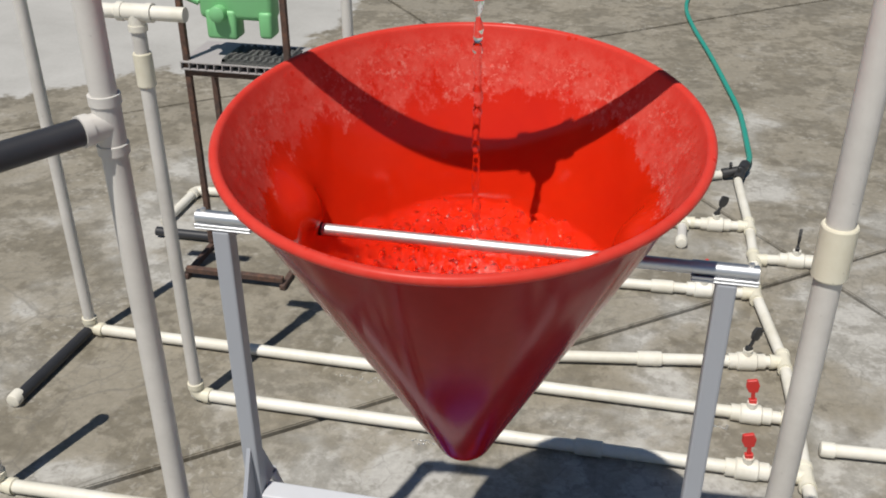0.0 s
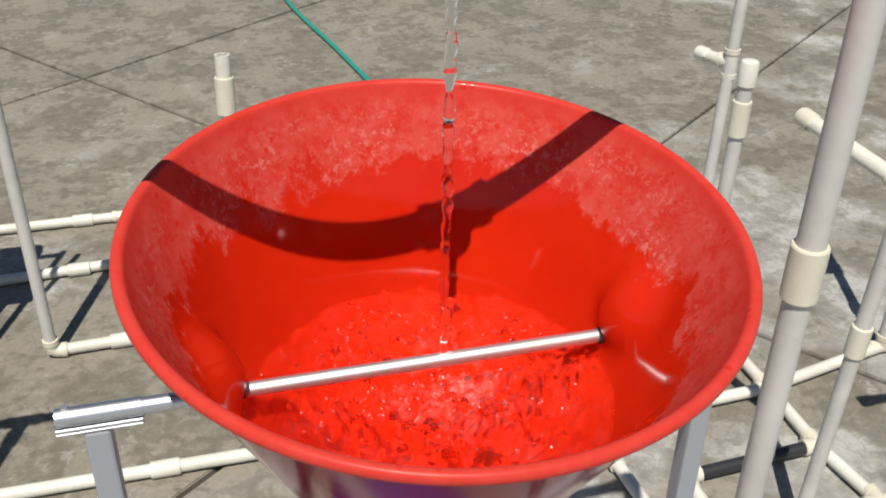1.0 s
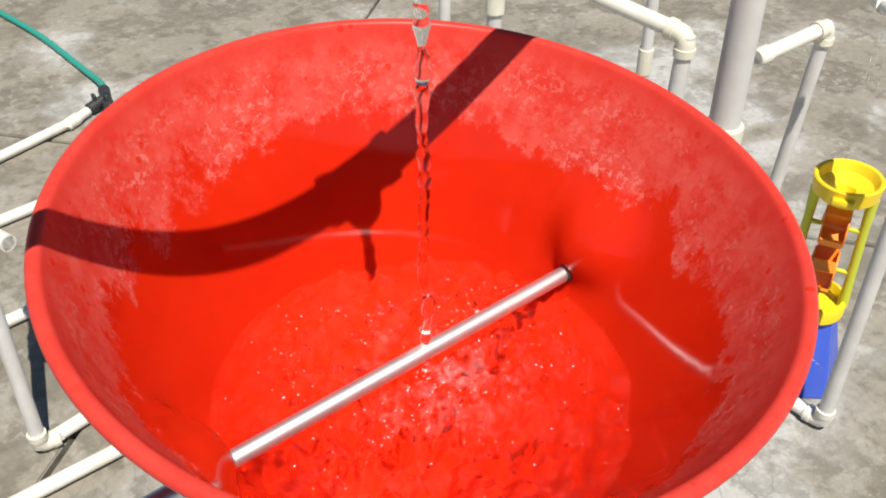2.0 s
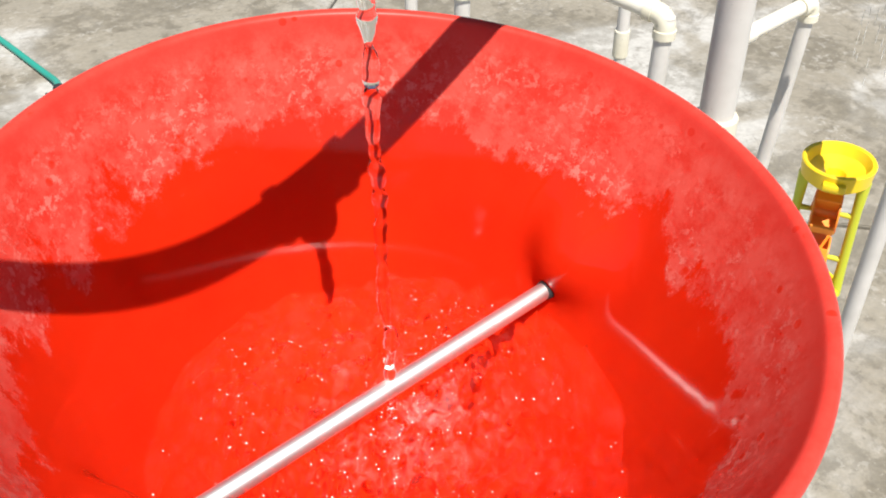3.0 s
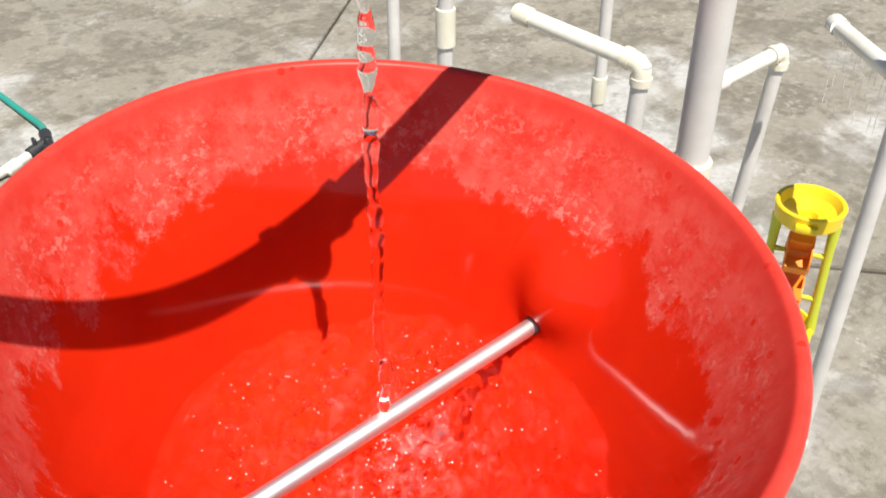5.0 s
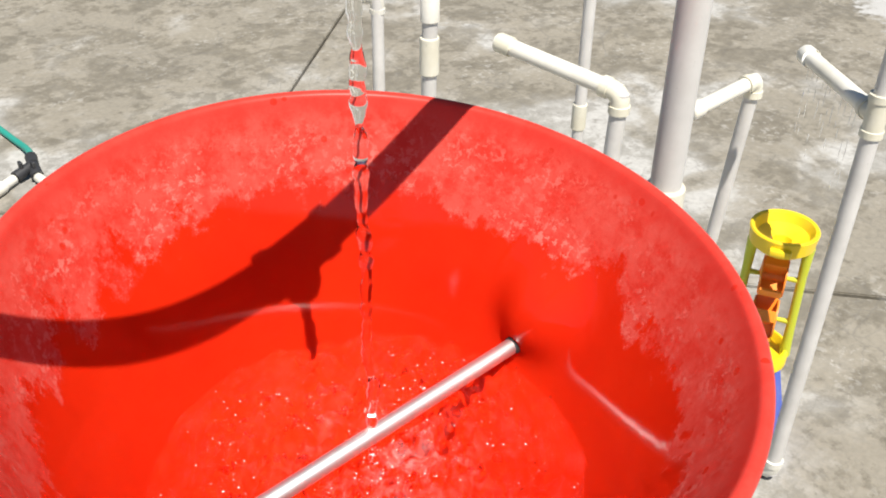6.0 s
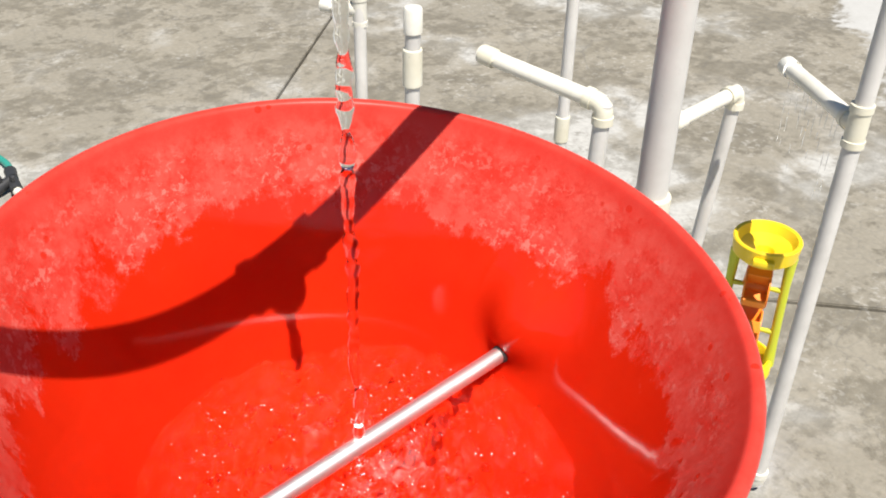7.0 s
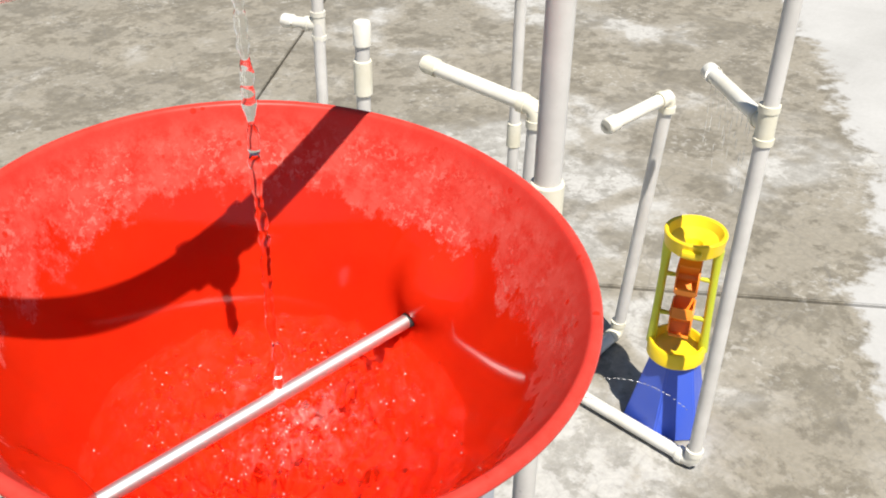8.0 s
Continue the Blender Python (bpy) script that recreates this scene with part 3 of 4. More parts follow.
def build_bucket():
    t = thing("tipping_bucket", "red plastic cone bucket, scaled inside and half full of water", "bucket")
    t.matrix_world = BUCKET
    seg, wall = 144, 0.005
    slope = math.atan(LIP_R / APEX)
    tip_r = (APEX - 0.512) / (1 / math.sin(slope) - 1)
    centre = 0.512 - tip_r
    join = centre + tip_r * math.sin(slope)
    prof = []
    steps = 66
    for i in range(0, steps + 1):
        d = 0.006 + (join - 0.006) * i / steps
        prof.append((cone_r(d), -d))
    for i in range(1, 10):
        a = slope + (math.pi / 2 - slope) * i / 10
        prof.append((tip_r * math.cos(a), -centre - tip_r * math.sin(a)))
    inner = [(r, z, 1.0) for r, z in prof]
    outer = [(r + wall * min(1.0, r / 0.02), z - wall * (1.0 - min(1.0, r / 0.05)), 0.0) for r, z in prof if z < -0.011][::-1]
    # lip: the wall rolls outwards over the top
    rho = 0.0058
    c_r = cone_r(rho * (1 - math.sin(slope))) + rho * math.cos(slope)
    lip = []
    for i in range(0, 15):
        a = -0.30 * math.pi + i / 14 * (1.30 * math.pi - slope)
        lip.append((c_r + rho * math.cos(a), -rho + rho * math.sin(a), 1.0))
    profile = outer + lip[:] + inner
    bm = bmesh.new()
    layer = bm.loops.layers.float_color.new("inner")
    marks = {}
    rings = []
    for r, z, mark in profile:
        ring = []
        for j in range(seg):
            a = 2 * math.pi * j / seg
            rr = r
            for s in (0.0, math.pi):
                da = math.atan2(math.sin(a - s), math.cos(a - s)) * r
                dd = z + 0.127
                rr -= 0.024 * math.exp(-((da / 0.036) ** 2 + (dd / 0.034) ** 2) ** 1.5)
            v = bm.verts.new((rr * math.cos(a), rr * math.sin(a), z))
            marks[v] = mark
            ring.append(v)
        rings.append(ring)
    for a, b in zip(rings, rings[1:]):
        for j in range(seg):
            bm.faces.new((a[j], a[(j + 1) % seg], b[(j + 1) % seg], b[j]))
    bm.faces.new(rings[0][::-1])
    bm.faces.new(rings[-1])
    # mark 0 takes the outer red with its painted shade, 1 the inner colours
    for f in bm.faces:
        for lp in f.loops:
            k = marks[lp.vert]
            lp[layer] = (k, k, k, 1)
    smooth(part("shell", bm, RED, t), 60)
    # rubber seals where the axle goes through
    inv = BUCKET.inverted()
    for s in (-1, 1):
        bm = bmesh.new()
        a, b = Vector((s * 0.1725, 0, AXLE_Z)), Vector((s * 0.184, 0, AXLE_Z))
        sweep(bm, [inv @ a, inv @ a, inv @ b], [0.0069, 0.0080, 0.0092], 18)
        smooth(part("seal", bm, RUBBER, t, "black rubber axle seal"))
    return t


def build_stand():
    t = thing("bucket_stand", "grey metal stand that carries the bucket's axle", "stand")
    bm = bmesh.new()
    sweep(bm, [(-0.334, 0, AXLE_Z), (0.334, 0, AXLE_Z)], [0.0071, 0.0071], 20)
    smooth(part("axle", bm, ROD, t, "bright steel axle rod"))
    for s in (-1, 1):
        bm = bmesh.new()
        sweep(bm, [(s * x, 0, AXLE_Z) for x in (0.186, 0.262, 0.262, 0.335, 0.335)], [0.0078, 0.0078, 0.0090, 0.0090, 0.0071], 20)
        smooth(part("sleeve", bm, ALU, t))
        # channel bracket under the axle end
        bm = bmesh.new()
        x0, x1 = s * 0.262, s * 0.336
        lo, hi = min(x0, x1), max(x0, x1)
        block(bm, (lo, -0.0115, AXLE_Z - 0.0124), (hi, 0.0115, AXLE_Z - 0.0094))
        block(bm, (lo, -0.0115, AXLE_Z - 0.0095), (hi, -0.0098, AXLE_Z - 0.0050))
        block(bm, (lo, 0.0098, AXLE_Z - 0.0095), (hi, 0.0115, AXLE_Z - 0.0050))
        bevelled(bm, 0.0008, 1)
        bracket = part("bracket", bm, ALU, t, "bare aluminium channel bracket")
        bm = bmesh.new()
        sweep(bm, [(s * 0.326, 0, AXLE_Z + 0.007), (s * 0.326, 0, AXLE_Z + 0.0118), (s * 0.326, 0, AXLE_Z + 0.0118)], [0.0032, 0.0032, 0.0015], 10)
        part("bolt", bm, ROD, bracket)
        bm = bmesh.new()
        block(bm, (s * 0.302 - 0.0115, -0.0115, 0.012), (s * 0.302 + 0.0115, 0.0115, AXLE_Z - 0.0126))
        bevelled(bm, 0.003, 2)
        part("leg", bm, GALV, t)
        bm = bmesh.new()
        block(bm, (s * 0.306 - 0.022, -0.28, 0.0), (s * 0.306 + 0.022, 0.28, 0.0118))
        bevelled(bm, 0.003, 1)
        part("foot", bm, GALV, t)
        for d in (-1, 1):
            bm = bmesh.new()
            x = s * 0.302
            a = [bm.verts.new((x + o, d * 0.0117, z)) for o in (-0.003, 0.003) for z in (0.478, 0.585)]
            b = [bm.verts.new((x + o, d * 0.062, 0.478)) for o in (-0.003, 0.003)]
            bm.faces.new((a[0], a[1], b[0]))
            bm.faces.new((a[2], b[1], a[3]))
            bm.faces.new((a[0], b[0], b[1], a[2]))
            bm.faces.new((a[1], a[3], b[1], b[0]))
            bm.faces.new((a[0], a[2], a[3], a[1]))
            part("gusset", bm, GALV, t)
        bm = bmesh.new()
        for d in (-1, 1):
            sweep(bm, [(s * 0.302, d * 0.055, 0.486), (s * 0.302, d * 0.25, 0.01)], [0.007, 0.007], 10)
        part("brace", bm, GALV, t)
    bm = bmesh.new()
    block(bm, (-0.290, -0.0165, 0.474), (0.290, 0.0165, 0.502))
    bevelled(bm, 0.003, 2)
    part("crossbeam", bm, BEAM, t, "pale grey crossbeam")
    return t


def build_tub():
    t = thing("blue_tub", "shallow blue plastic tub on the concrete under the bucket", "tub")
    at = (-0.035, 0.168, 0)
    bm = bmesh.new()
    revolve(bm, [(0.001, 0.004), (0.160, 0.0), (0.168, 0.008), (0.190, 0.146), (0.186, 0.148), (0.164, 0.014), (0.001, 0.012)], 56, at)
    smooth(part("shell", bm, BLUE, t))
    bm = bmesh.new()
    ring = [(0.191 + 0.006 * math.cos(a), 0.147 + 0.005 * math.sin(a)) for a in (2 * math.pi * i / 10 for i in range(11))]
    revolve(bm, ring, 56, at)
    smooth(part("rim", bm, BLUE, t))
    t = thing("red_bowl", "dark red plastic bowl standing in the blue tub", "bowl")
    at = (-0.018, 0.215, 0)
    bm = bmesh.new()
    revolve(bm, [(0.001, 0.0165), (0.070, 0.0125), (0.080, 0.020), (0.118, 0.158), (0.115, 0.159), (0.077, 0.024), (0.001, 0.020)], 48, at)
    smooth(part("shell", bm, REDH, t))
    bm = bmesh.new()
    ring = [(0.118 + 0.005 * math.cos(a), 0.159 + 0.004 * math.sin(a)) for a in (2 * math.pi * i / 10 for i in range(11))]
    revolve(bm, ring, 48, at)
    smooth(part("rim", bm, REDH, t))


WATER_Z = 0.918


def build_water():
    rng = random.Random(7)
    # surface, cut to the bowl
    bm = bmesh.new()
    inv = BUCKET.inverted()
    rings, seg = 110, 240
    spot = Vector((0.02, 0.0, 0))
    grid = []
    for i in range(rings + 1):
        row = []
        for j in range(seg):
            a = 2 * math.pi * j / seg
            way = Vector((math.cos(a), math.sin(a), 0))
            lo, hi = 0.0, 0.3
            for _ in range(18):
                m = (lo + hi) / 2
                p = inv @ (Vector((0, 0.0, WATER_Z)) + way * m)
                if math.hypot(p.x, p.y) < cone_r(-p.z):
                    lo = m
                else:
                    hi = m
            p = Vector((0, 0, WATER_Z)) + way * (lo * 1.002) * (i / rings)
            d = (Vector((p.x, p.y, 0)) - spot).length
            q = Vector((p.x, p.y, 0))
            near = math.exp(-(d / 0.17) ** 4)
            ring = 0.7 + 0.9 * math.exp(-((d - 0.11) / 0.055) ** 2)
            swell = (0.0085 * noise.noise(q * 22) + 0.0115 * noise.noise(q * 46 + Vector((3, 1, 0)))) * (0.30 + 0.7 * ring * near + 0.3 * near)
            swell += (0.0095 * noise.noise(q * 100) + 0.0050 * noise.noise(q * 220)) * (0.42 + 0.8 * ring * near) + 0.0040 * math.exp(-d / 0.07) * math.sin(d * 170)
            swell -= 0.010 * math.exp(-(d / 0.016) ** 2)
            p.z += swell * (1.0 if i < rings else 0.4)
            row.append(p)
        grid.append(row)
    first = bm.verts.new(grid[0][0])
    prev = None
    for i in range(1, rings + 1):
        vs = [bm.verts.new(p) for p in grid[i]]
        for j in range(seg):
            if prev is None:
                bm.faces.new((first, vs[j], vs[(j + 1) % seg]))
            else:
                bm.faces.new((prev[j], vs[j], vs[(j + 1) % seg], prev[(j + 1) % seg]))
        prev = vs
    ob = part("water_surface", bm, CHURNED)
    ob.data.shade_smooth()
    ob.visible_shadow = False
    tagged(ob, "clear choppy water in the red bucket", "water", kind="stuff")
    # falling stream: a smooth thread under the nozzle, then a braided one that breaks into beads
    def stream(lo, hi, name, label, shadow):
        bm = bmesh.new()
        top, bottom = OUTLET.z - 0.034, WATER_Z - 0.004
        n = 170
        pts, rads = [], []
        for i in range(n + 1):
            t = i / n
            if not lo <= t <= hi:
                continue
            z = top + (bottom - top) * t
            sway = 0.0045 * t
            pts.append((OUTLET.x + sway * noise.noise(Vector((1, 0, t * 9))) + 0.0014 * noise.noise(Vector((0, 5, t * 42))), OUTLET.y + sway * noise.noise(Vector((7, 2, t * 8))), z))
            k = 0.5 + 0.5 * noise.noise(Vector((2, 3, t * 24)))
            j = 0.5 + 0.5 * noise.noise(Vector((9, 1, t * 60)))
            rads.append(max(0.0014, 0.0088 * (1 - 0.25 * t) * (0.25 + 0.95 * k ** 1.3) * (0.55 + 0.65 * j)))
        sweep(bm, pts, rads, 16)
        ob = part(name, bm, WATER)
        ob.data.shade_smooth()
        ob.visible_shadow = shadow
        tagged(ob, label, "water", kind="stuff")

    stream(0.0, 0.34, "water_jet", "clear water jet under the pipe outlet", True)
    stream(0.34, 1.0, "water_stream", "thin clear water stream that falls into the bucket", False)
    # thrown drops and bubbles in loose clusters round the foot of the stream; the white dots also stand in for sun
    # glints on the waves
    bm = bmesh.new()
    seeds = [(rng.uniform(0, 6.283), rng.uniform(0.0, 0.155)) for _ in range(60)]
    for _ in range(430):
        a, d = rng.choice(seeds)
        a, d = a + rng.gauss(0, 0.30), abs(d + rng.gauss(0, 0.018))
        x, y = OUTLET.x + d * math.cos(a), d * math.sin(a)
        h = rng.choice((0.001, 0.002, 0.003, 0.005, 0.009, 0.015)) * rng.uniform(0.6, 1.4)
        r = rng.choice((0.0003, 0.0003, 0.0004, 0.0005, 0.0006, 0.0008))
        bmesh.ops.create_icosphere(bm, subdivisions=1, radius=r, matrix=pose(x, y, WATER_Z + h))
    ob = part("water_drops", bm, FOAM)
    ob.data.shade_smooth()
    ob.visible_shadow = False
    tagged(ob, "small white drops and bubbles thrown up by the stream, also standing in for sun glints", "water", kind="stuff")


build_bucket()
build_stand()
build_tub()
build_water()


# ---- toy water mill ----
def build_toy():
    t = thing("water_mill_toy", "plastic toy water mill, blue base and yellow cup", "toy", (1.213, 0.237, 0))
    turn = math.atan2(-0.43, 0.9)
    u = Vector((0.43, -0.90, 0)).normalized()

    def ngon(bm, levels, sides, start):
        rings = [[bm.verts.new((r * math.cos(start + 2 * math.pi * k / sides), r * math.sin(start + 2 * math.pi * k / sides), z)) for k in range(sides)] for r, z in levels]
        for a, b in zip(rings, rings[1:]):
            for k in range(sides):
                bm.faces.new((a[k], a[(k + 1) % sides], b[(k + 1) % sides], b[k]))
        bm.faces.new(rings[0][::-1])
        bm.faces.new(rings[-1])

    bm = bmesh.new()
    ngon(bm, [(0.098, 0.0), (0.098, 0.006), (0.056, 0.180), (0.054, 0.188)], 6, 3.45)
    bmesh.ops.bevel(bm, geom=list(bm.edges), offset=0.003, segments=2, affect="EDGES")
    smooth(part("base", bm, BLUE, t, "blue six-sided plastic base"), 25)
    bm = bmesh.new()
    revolve(bm, [(0.001, 0.190), (0.058, 0.182), (0.063, 0.187), (0.063, 0.216), (0.059, 0.222), (0.054, 0.222), (0.048, 0.206), (0.001, 0.204)], 40)
    smooth(part("ring", bm, YELLOW, t, "yellow plastic catch tray"))
    bm = bmesh.new()
    revolve(bm, [(0.012, 0.452), (0.046, 0.457), (0.061, 0.470), (0.0645, 0.500), (0.062, 0.503), (0.056, 0.501), (0.048, 0.484), (0.018, 0.472), (0.010, 0.450)], 44)
    cup = smooth(part("cup", bm, YELLOW, t, "yellow plastic funnel cup"))
    bm = bmesh.new()
    v = Vector((-u.y, u.x, 0))
    lip = Matrix((u, v, Z)).transposed().to_4x4()
    block(bm, (-0.020, -0.072, 0.474), (0.020, -0.056, 0.489), lip)
    bevelled(bm, 0.004, 2)
    smooth(part("pouring_lip", bm, YELLOW, cup))
    bm = bmesh.new()
    sweep(bm, [(0, 0, 0.462), (0, 0, 0.428)], [0.013, 0.010], 14)
    smooth(part("spout", bm, YELLOW, cup))
    for s in (-1, 1):
        bm = bmesh.new()
        a, b = u * (s * 0.056), u * (s * 0.052)
        sweep(bm, [a + Z * 0.206, a.lerp(b, 0.3) + Z * 0.27, b + Z * 0.40, b + Z * 0.466], [0.011, 0.0090, 0.0088, 0.011], 10)
        for z in (0.288, 0.388):
            sweep(bm, [u * (s * 0.054) + Z * z, u * (s * 0.025) + Z * z], [0.0065, 0.0045], 10)
        smooth(part("post", bm, LIME, t, "yellow-green plastic post"))
    v = Vector((-u.y, u.x, 0))
    for z, start in ((0.388, 0.5), (0.288, 1.1)):
        bm = bmesh.new()
        sweep(bm, [u * -0.022 + Z * z, u * 0.022 + Z * z], [0.014, 0.014], 16)
        for d in (-0.0225, 0.0225):
            sweep(bm, [u * (d - 0.0015) + Z * z, u * (d - 0.0015) + Z * z, u * (d + 0.0015) + Z * z, u * (d + 0.0015) + Z * z], [0.004, 0.039, 0.039, 0.004], 24)
        wheel = smooth(part("wheel", bm, ORANGE, t, "orange plastic bucket wheel"), 30)
        for k in range(4):
            a = start + k * math.pi / 2
            w = v * math.cos(a) + Z * math.sin(a)
            n = w.cross(u)
            m = Matrix((u, w, n)).transposed().to_4x4()
            m.translation = Z * z
            bm = bmesh.new()
            block(bm, (-0.021, 0.010, -0.003), (0.021, 0.046, 0.003), m)
            block(bm, (-0.021, 0.040, 0.0), (0.021, 0.046, 0.020), m)
            bevelled(bm, 0.001, 1)
            part("paddle", bm, ORANGE, wheel)
    return t


build_toy()


# ---- rusty rack ----
RACK = (0.042, -0.030, 0.0)   # where the rack stands


def build_rack():
    t = thing("steel_rack", "rusty steel rack with a grey plastic shelf", "rack", RACK)

    def bar(name, a, b, w=0.0085):
        bm = bmesh.new()
        a, b = Vector(a), Vector(b)
        d = b - a
        m = d.to_track_quat("Z", "Y").to_matrix().to_4x4()
        m.translation = a
        block(bm, (-w, -w, 0), (w, w, d.length), m)
        bevelled(bm, 0.002, 1)
        part(name, bm, RUST, t)

    xl, xr, yf, yb = -1.112, -0.812, 1.480, 1.640
    for x in (xl, xr):
        bar("upright", (x, yf, 0.022), (x, yf, 1.08))
        bar("upright", (x, yb, 0.022), (x, yb, 0.585))
        bar("skid", (x, 1.285, 0.011), (x, 1.72, 0.011))
        bar("side_rail", (x, yf, 0.575), (x, yb + 0.01, 0.575), 0.009)
    bar("rung", (xl, 1.300, 0.030), (xr, 1.300, 0.030), 0.009)
    bar("rung", (xl, yb, 0.060), (xr, yb, 0.060), 0.009)
    bar("rung", (xl, yb, 0.318), (xr, yb, 0.318), 0.008)
    bar("rung", (xl, yf, 0.575), (xr, yf, 0.575), 0.009)
    bar("rung", (xl, yf, 1.05), (xr, yf, 1.05), 0.009)
    # twin-wall shelf: two skins and their webs
    x0, x1, y0, y1 = xl - 0.012, xr + 0.012, yf - 0.020, 1.650
    bm = bmesh.new()
    block(bm, (x0, y0, 0.606), (x1, y1, 0.609))
    shelf = part("shelf", bm, PANEL, t, "grey twin-wall plastic shelf board")
    bm = bmesh.new()
    block(bm, (x0, y0, 0.586), (x1, y1, 0.589))
    part("bottom_skin", bm, PANEL, shelf)
    n = 13
    for i in range(n + 1):
        x = x0 + 0.0012 + (x1 - x0 - 0.0024) * i / n
        bm = bmesh.new()
        block(bm, (x - 0.0011, y0, 0.5885), (x + 0.0011, y1, 0.6065))
        part("web", bm, PANEL, shelf)
    bm = bmesh.new()
    skew = Matrix.Translation((x1 + 0.011, y0, 0.0)) @ pose(0, 0, 0, 0, 0, -24)
    block(bm, (-0.0085, 0.0, 0.6095), (0.0085, 0.235, 0.630), skew)
    bevelled(bm, 0.002, 1)
    part("edge_rail", bm, RUST, t)


def build_mat():
    t = thing("ribbed_mat", "dark ribbed rubber mat lying on the rack shelf", "mat", RACK)
    rng = random.Random(5)
    bm = bmesh.new()
    block(bm, (-1.004, 1.466, 0.610), (-0.816, 1.612, 0.613))
    part("sheet", bm, DARKMAT, t)
    for i in range(11):
        x = -1.006 + i * 0.0195
        bm = bmesh.new()
        rows = []
        for j in range(13):
            y = 1.470 + 0.138 * j / 12
            cx = x + 0.030 * (j / 12 - 0.5) + 0.006 * math.sin(j * 1.5 + rng.uniform(-0.3, 0.3))
            cx = min(max(cx, -0.997), -0.824)
            top = 0.619 + rng.uniform(0, 0.004)
            rows.append([bm.verts.new(p) for p in ((cx - 0.006, y, 0.6125), (cx - 0.004, y, top), (cx + 0.003, y, top), (cx + 0.006, y, 0.6125))])
        for p, q in zip(rows, rows[1:]):
            for n in range(4):
                bm.faces.new((p[n], p[(n + 1) % 4], q[(n + 1) % 4], q[n]))
        bm.faces.new(rows[0][::-1])
        bm.faces.new(rows[-1])
        part("tread", bm, DARKMAT, t)


def build_green_toy():
    t = thing("green_plastic_figure", "mint green plastic toy hanging on the rusty rack", "toy", (RACK[0], RACK[1], -0.028))
    y = 1.525
    bm = bmesh.new()
    block(bm, (-1.075, y - 0.012, 0.745), (-0.858, y + 0.055, 1.045))
    bevelled(bm, 0.018, 4)
    smooth(part("body", bm, GREEN, t), 50)
    for x0, x1, z0 in ((-1.055, -0.965, 0.692), (-0.900, -0.862, 0.700)):
        bm = bmesh.new()
        block(bm, (x0, y - 0.018, z0), (x1, y + 0.045, 0.775))
        bevelled(bm, 0.010, 3)
        smooth(part("foot", bm, GREEN, t), 50)
    bm = bmesh.new()
    sweep(bm, [(-1.010, y - 0.010, 0.768), (-1.010, y - 0.040, 0.768), (-1.010, y - 0.043, 0.768)], [0.022, 0.022, 0.018], 20)
    smooth(part("knob", bm, GREEN, t))
    bm = bmesh.new()
    sweep(bm, [(-1.075, y, 0.790), (-1.110, y - 0.005, 0.805), (-1.112, y - 0.005, 0.84)], [0.010, 0.012, 0.008], 12)
    smooth(part("handle", bm, GREEN, t))


build_rack()
build_mat()
build_green_toy()


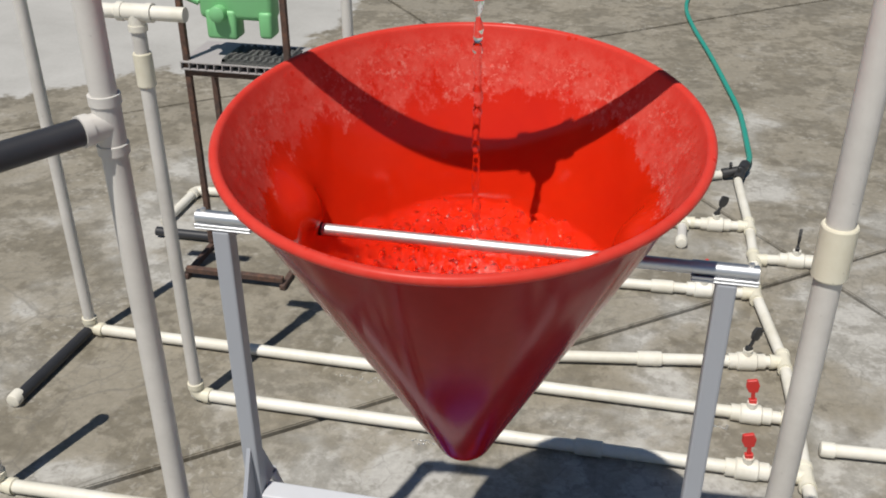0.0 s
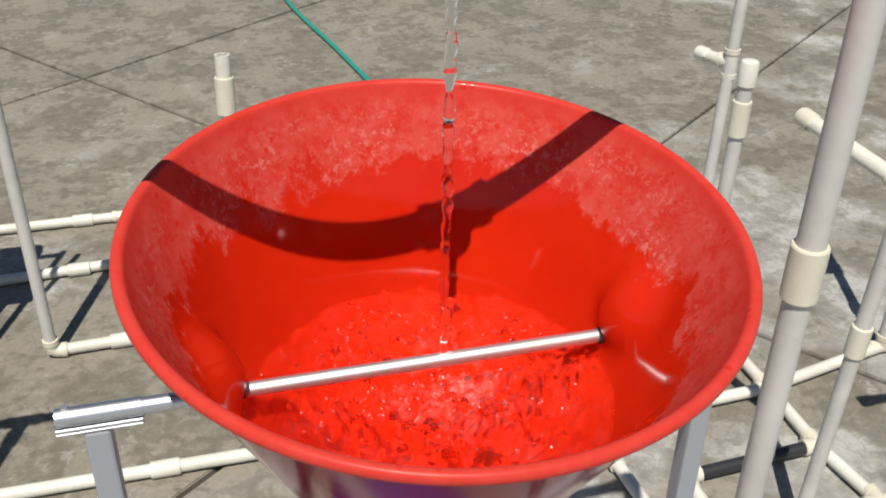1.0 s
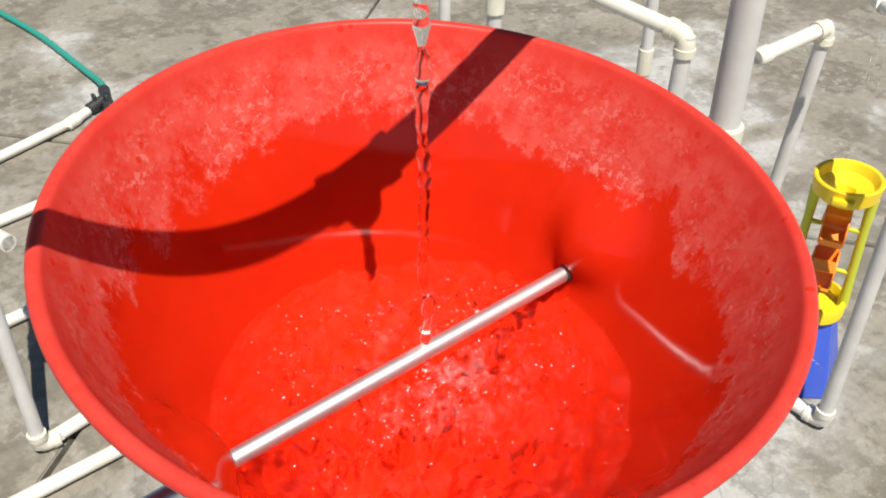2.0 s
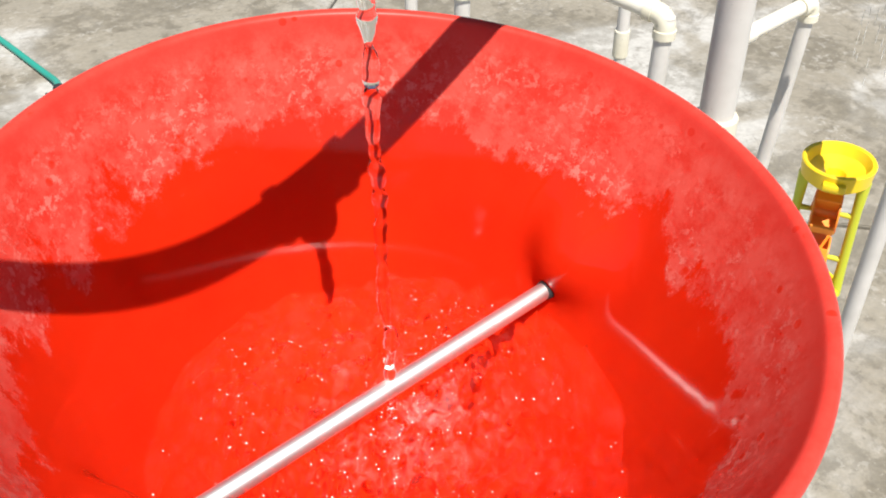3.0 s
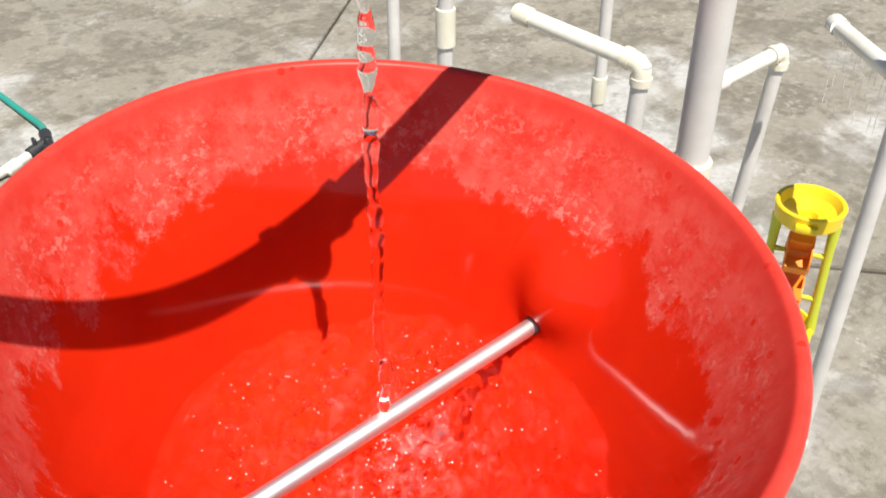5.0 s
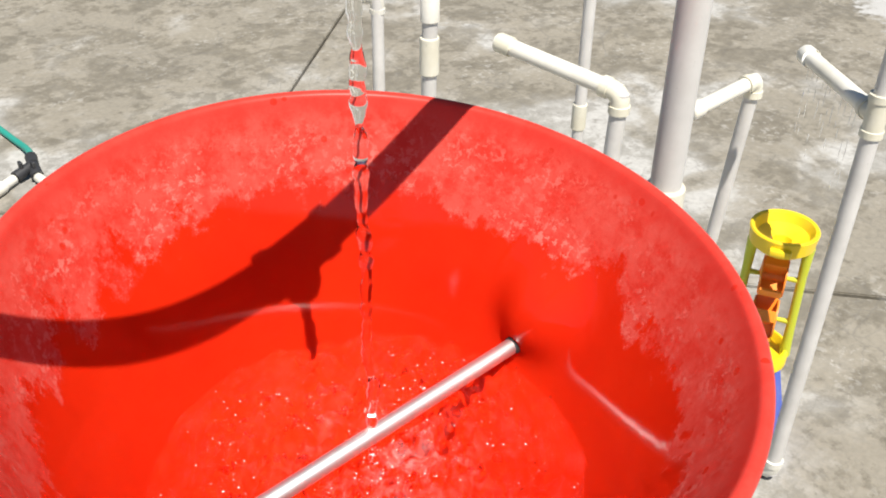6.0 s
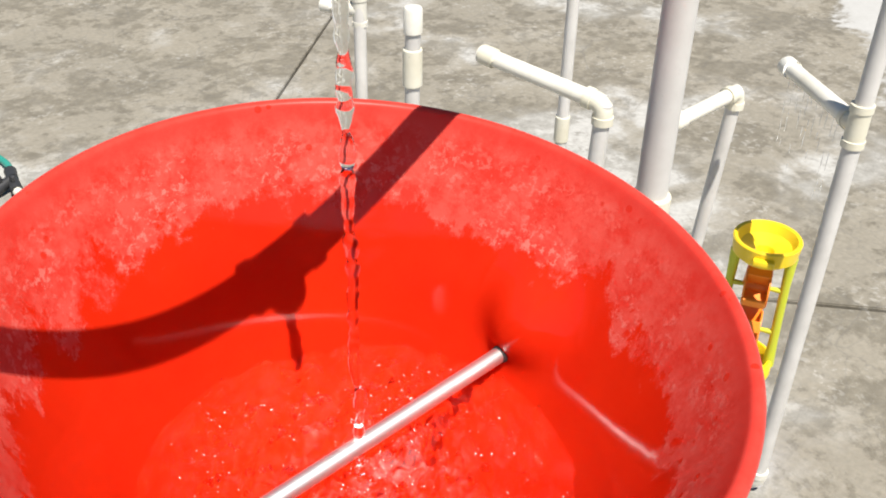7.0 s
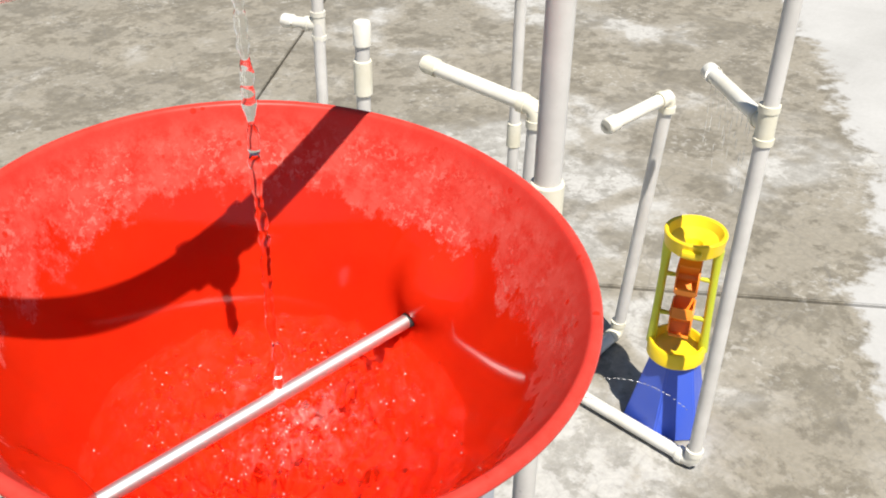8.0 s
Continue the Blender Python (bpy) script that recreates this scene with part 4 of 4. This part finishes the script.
# ---- hose ----
def build_hose():
    t = thing("garden_hose", "teal garden hose joined to the pipes by a black splitter", "hose")
    knots = [Vector(p) for p in ((0.575, 2.334, 0.034), (0.596, 2.414, 0.024), (0.600, 2.55, 0.012), (0.588, 2.90, 0.011), (0.550, 3.20, 0.011), (0.488, 3.62, 0.011), (0.415, 4.05, 0.011), (0.380, 4.40, 0.011), (0.410, 4.75, 0.011), (0.52, 5.6, 0.011), (0.50, 7.0, 0.011))]
    pts = []
    for i in range(len(knots) - 1):
        p0, p1, p2, p3 = knots[max(i - 1, 0)], knots[i], knots[i + 1], knots[min(i + 2, len(knots) - 1)]
        for k in range(8):
            u = k / 8
            pts.append(0.5 * ((2 * p1) + (p2 - p0) * u + (2 * p0 - 5 * p1 + 4 * p2 - p3) * u * u + (3 * p1 - p0 - 3 * p2 + p3) * u ** 3))
    bm = bmesh.new()
    sweep(bm, pts, [0.0105] * len(pts), 14)
    smooth(part("hose", bm, TEAL, t))
    bm = bmesh.new()
    c = Vector((0.561, 2.294, 0.034))
    sweep(bm, [c, Vector((0.577, 2.344, 0.034))], [0.017, 0.019], 14)
    sweep(bm, [c, Vector((0.548, 2.240, 0.021))], [0.016, 0.019], 14)
    sweep(bm, [c, Vector((0.497, 2.279, 0.021))], [0.016, 0.019], 14)
    splitter = smooth(part("splitter", bm, BLACK, t, "black plastic hose splitter"))
    for p in (Vector((0.550, 2.262, 0.044)), Vector((0.522, 2.286, 0.044))):
        bm = bmesh.new()
        block(bm, (p.x - 0.005, p.y - 0.010, p.z - 0.004), (p.x + 0.005, p.y + 0.010, p.z + 0.018))
        bevelled(bm, 0.002, 1)
        part("lever", bm, BLACK, splitter)


build_hose()


# ---- loose water outside the bucket ----
def build_drips():
    rng = random.Random(11)
    a, b = Vector((1.156, 0.126, 0.793)), Vector((1.314, 0.318, 0.778))
    bm = bmesh.new()
    for i in range(11):
        p = a.lerp(b, 0.12 + 0.8 * i / 10)
        z = p.z - 0.002
        for _ in range(rng.randint(2, 4)):
            n = rng.uniform(0.012, 0.045)
            x, y = p.x + rng.uniform(-0.002, 0.002), p.y + rng.uniform(-0.002, 0.002)
            sweep(bm, [(x, y, z), (x, y, z - n * 0.5), (x, y, z - n)], [0.0004, 0.0008, 0.0003], 6)
            z -= n + rng.uniform(0.004, 0.03)
    ob = part("spout_drips", bm, FOAM)
    tagged(ob, "thin water threads that drip from the spout", "water", kind="stuff")
    bm = bmesh.new()
    a, b = Vector((1.090, 0.345, 0.150)), Vector((1.122, 0.140, 0.165))
    t = 0.0
    while t < 1.0:
        n = rng.uniform(0.015, 0.06)
        p, q = a.lerp(b, t), a.lerp(b, min(t + n, 1.0))
        drop = -0.030 * (2 * t - 1) ** 2
        sweep(bm, [p + Z * drop, p.lerp(q, 0.5) + Z * drop, q + Z * drop], [0.0006, 0.0014, 0.0006], 6)
        t += n + rng.uniform(0.01, 0.04)
    ob = part("thin_jet", bm, FOAM)
    tagged(ob, "thin broken water jet in front of the toy mill", "water", kind="stuff")
    # drops that leak from the manifold's near rows
    bm = bmesh.new()
    for x0, x1, y in ((-0.50, -0.36, 0.905), (-0.25, -0.17, 0.705), (0.40, 0.47, 0.900)):
        for _ in range(22):
            r = rng.uniform(0.0012, 0.0032)
            bmesh.ops.create_icosphere(bm, subdivisions=1, radius=r, matrix=pose(rng.uniform(x0, x1), y + rng.gauss(0, 0.006), 0.001) @ Matrix.Diagonal((1.4, 1.0, 0.7, 1)))
    ob = part("leaked_drops", bm, FOAM)
    ob.data.shade_smooth()
    tagged(ob, "small water drops on the concrete beside the pipes", "water", kind="stuff")


build_drips()
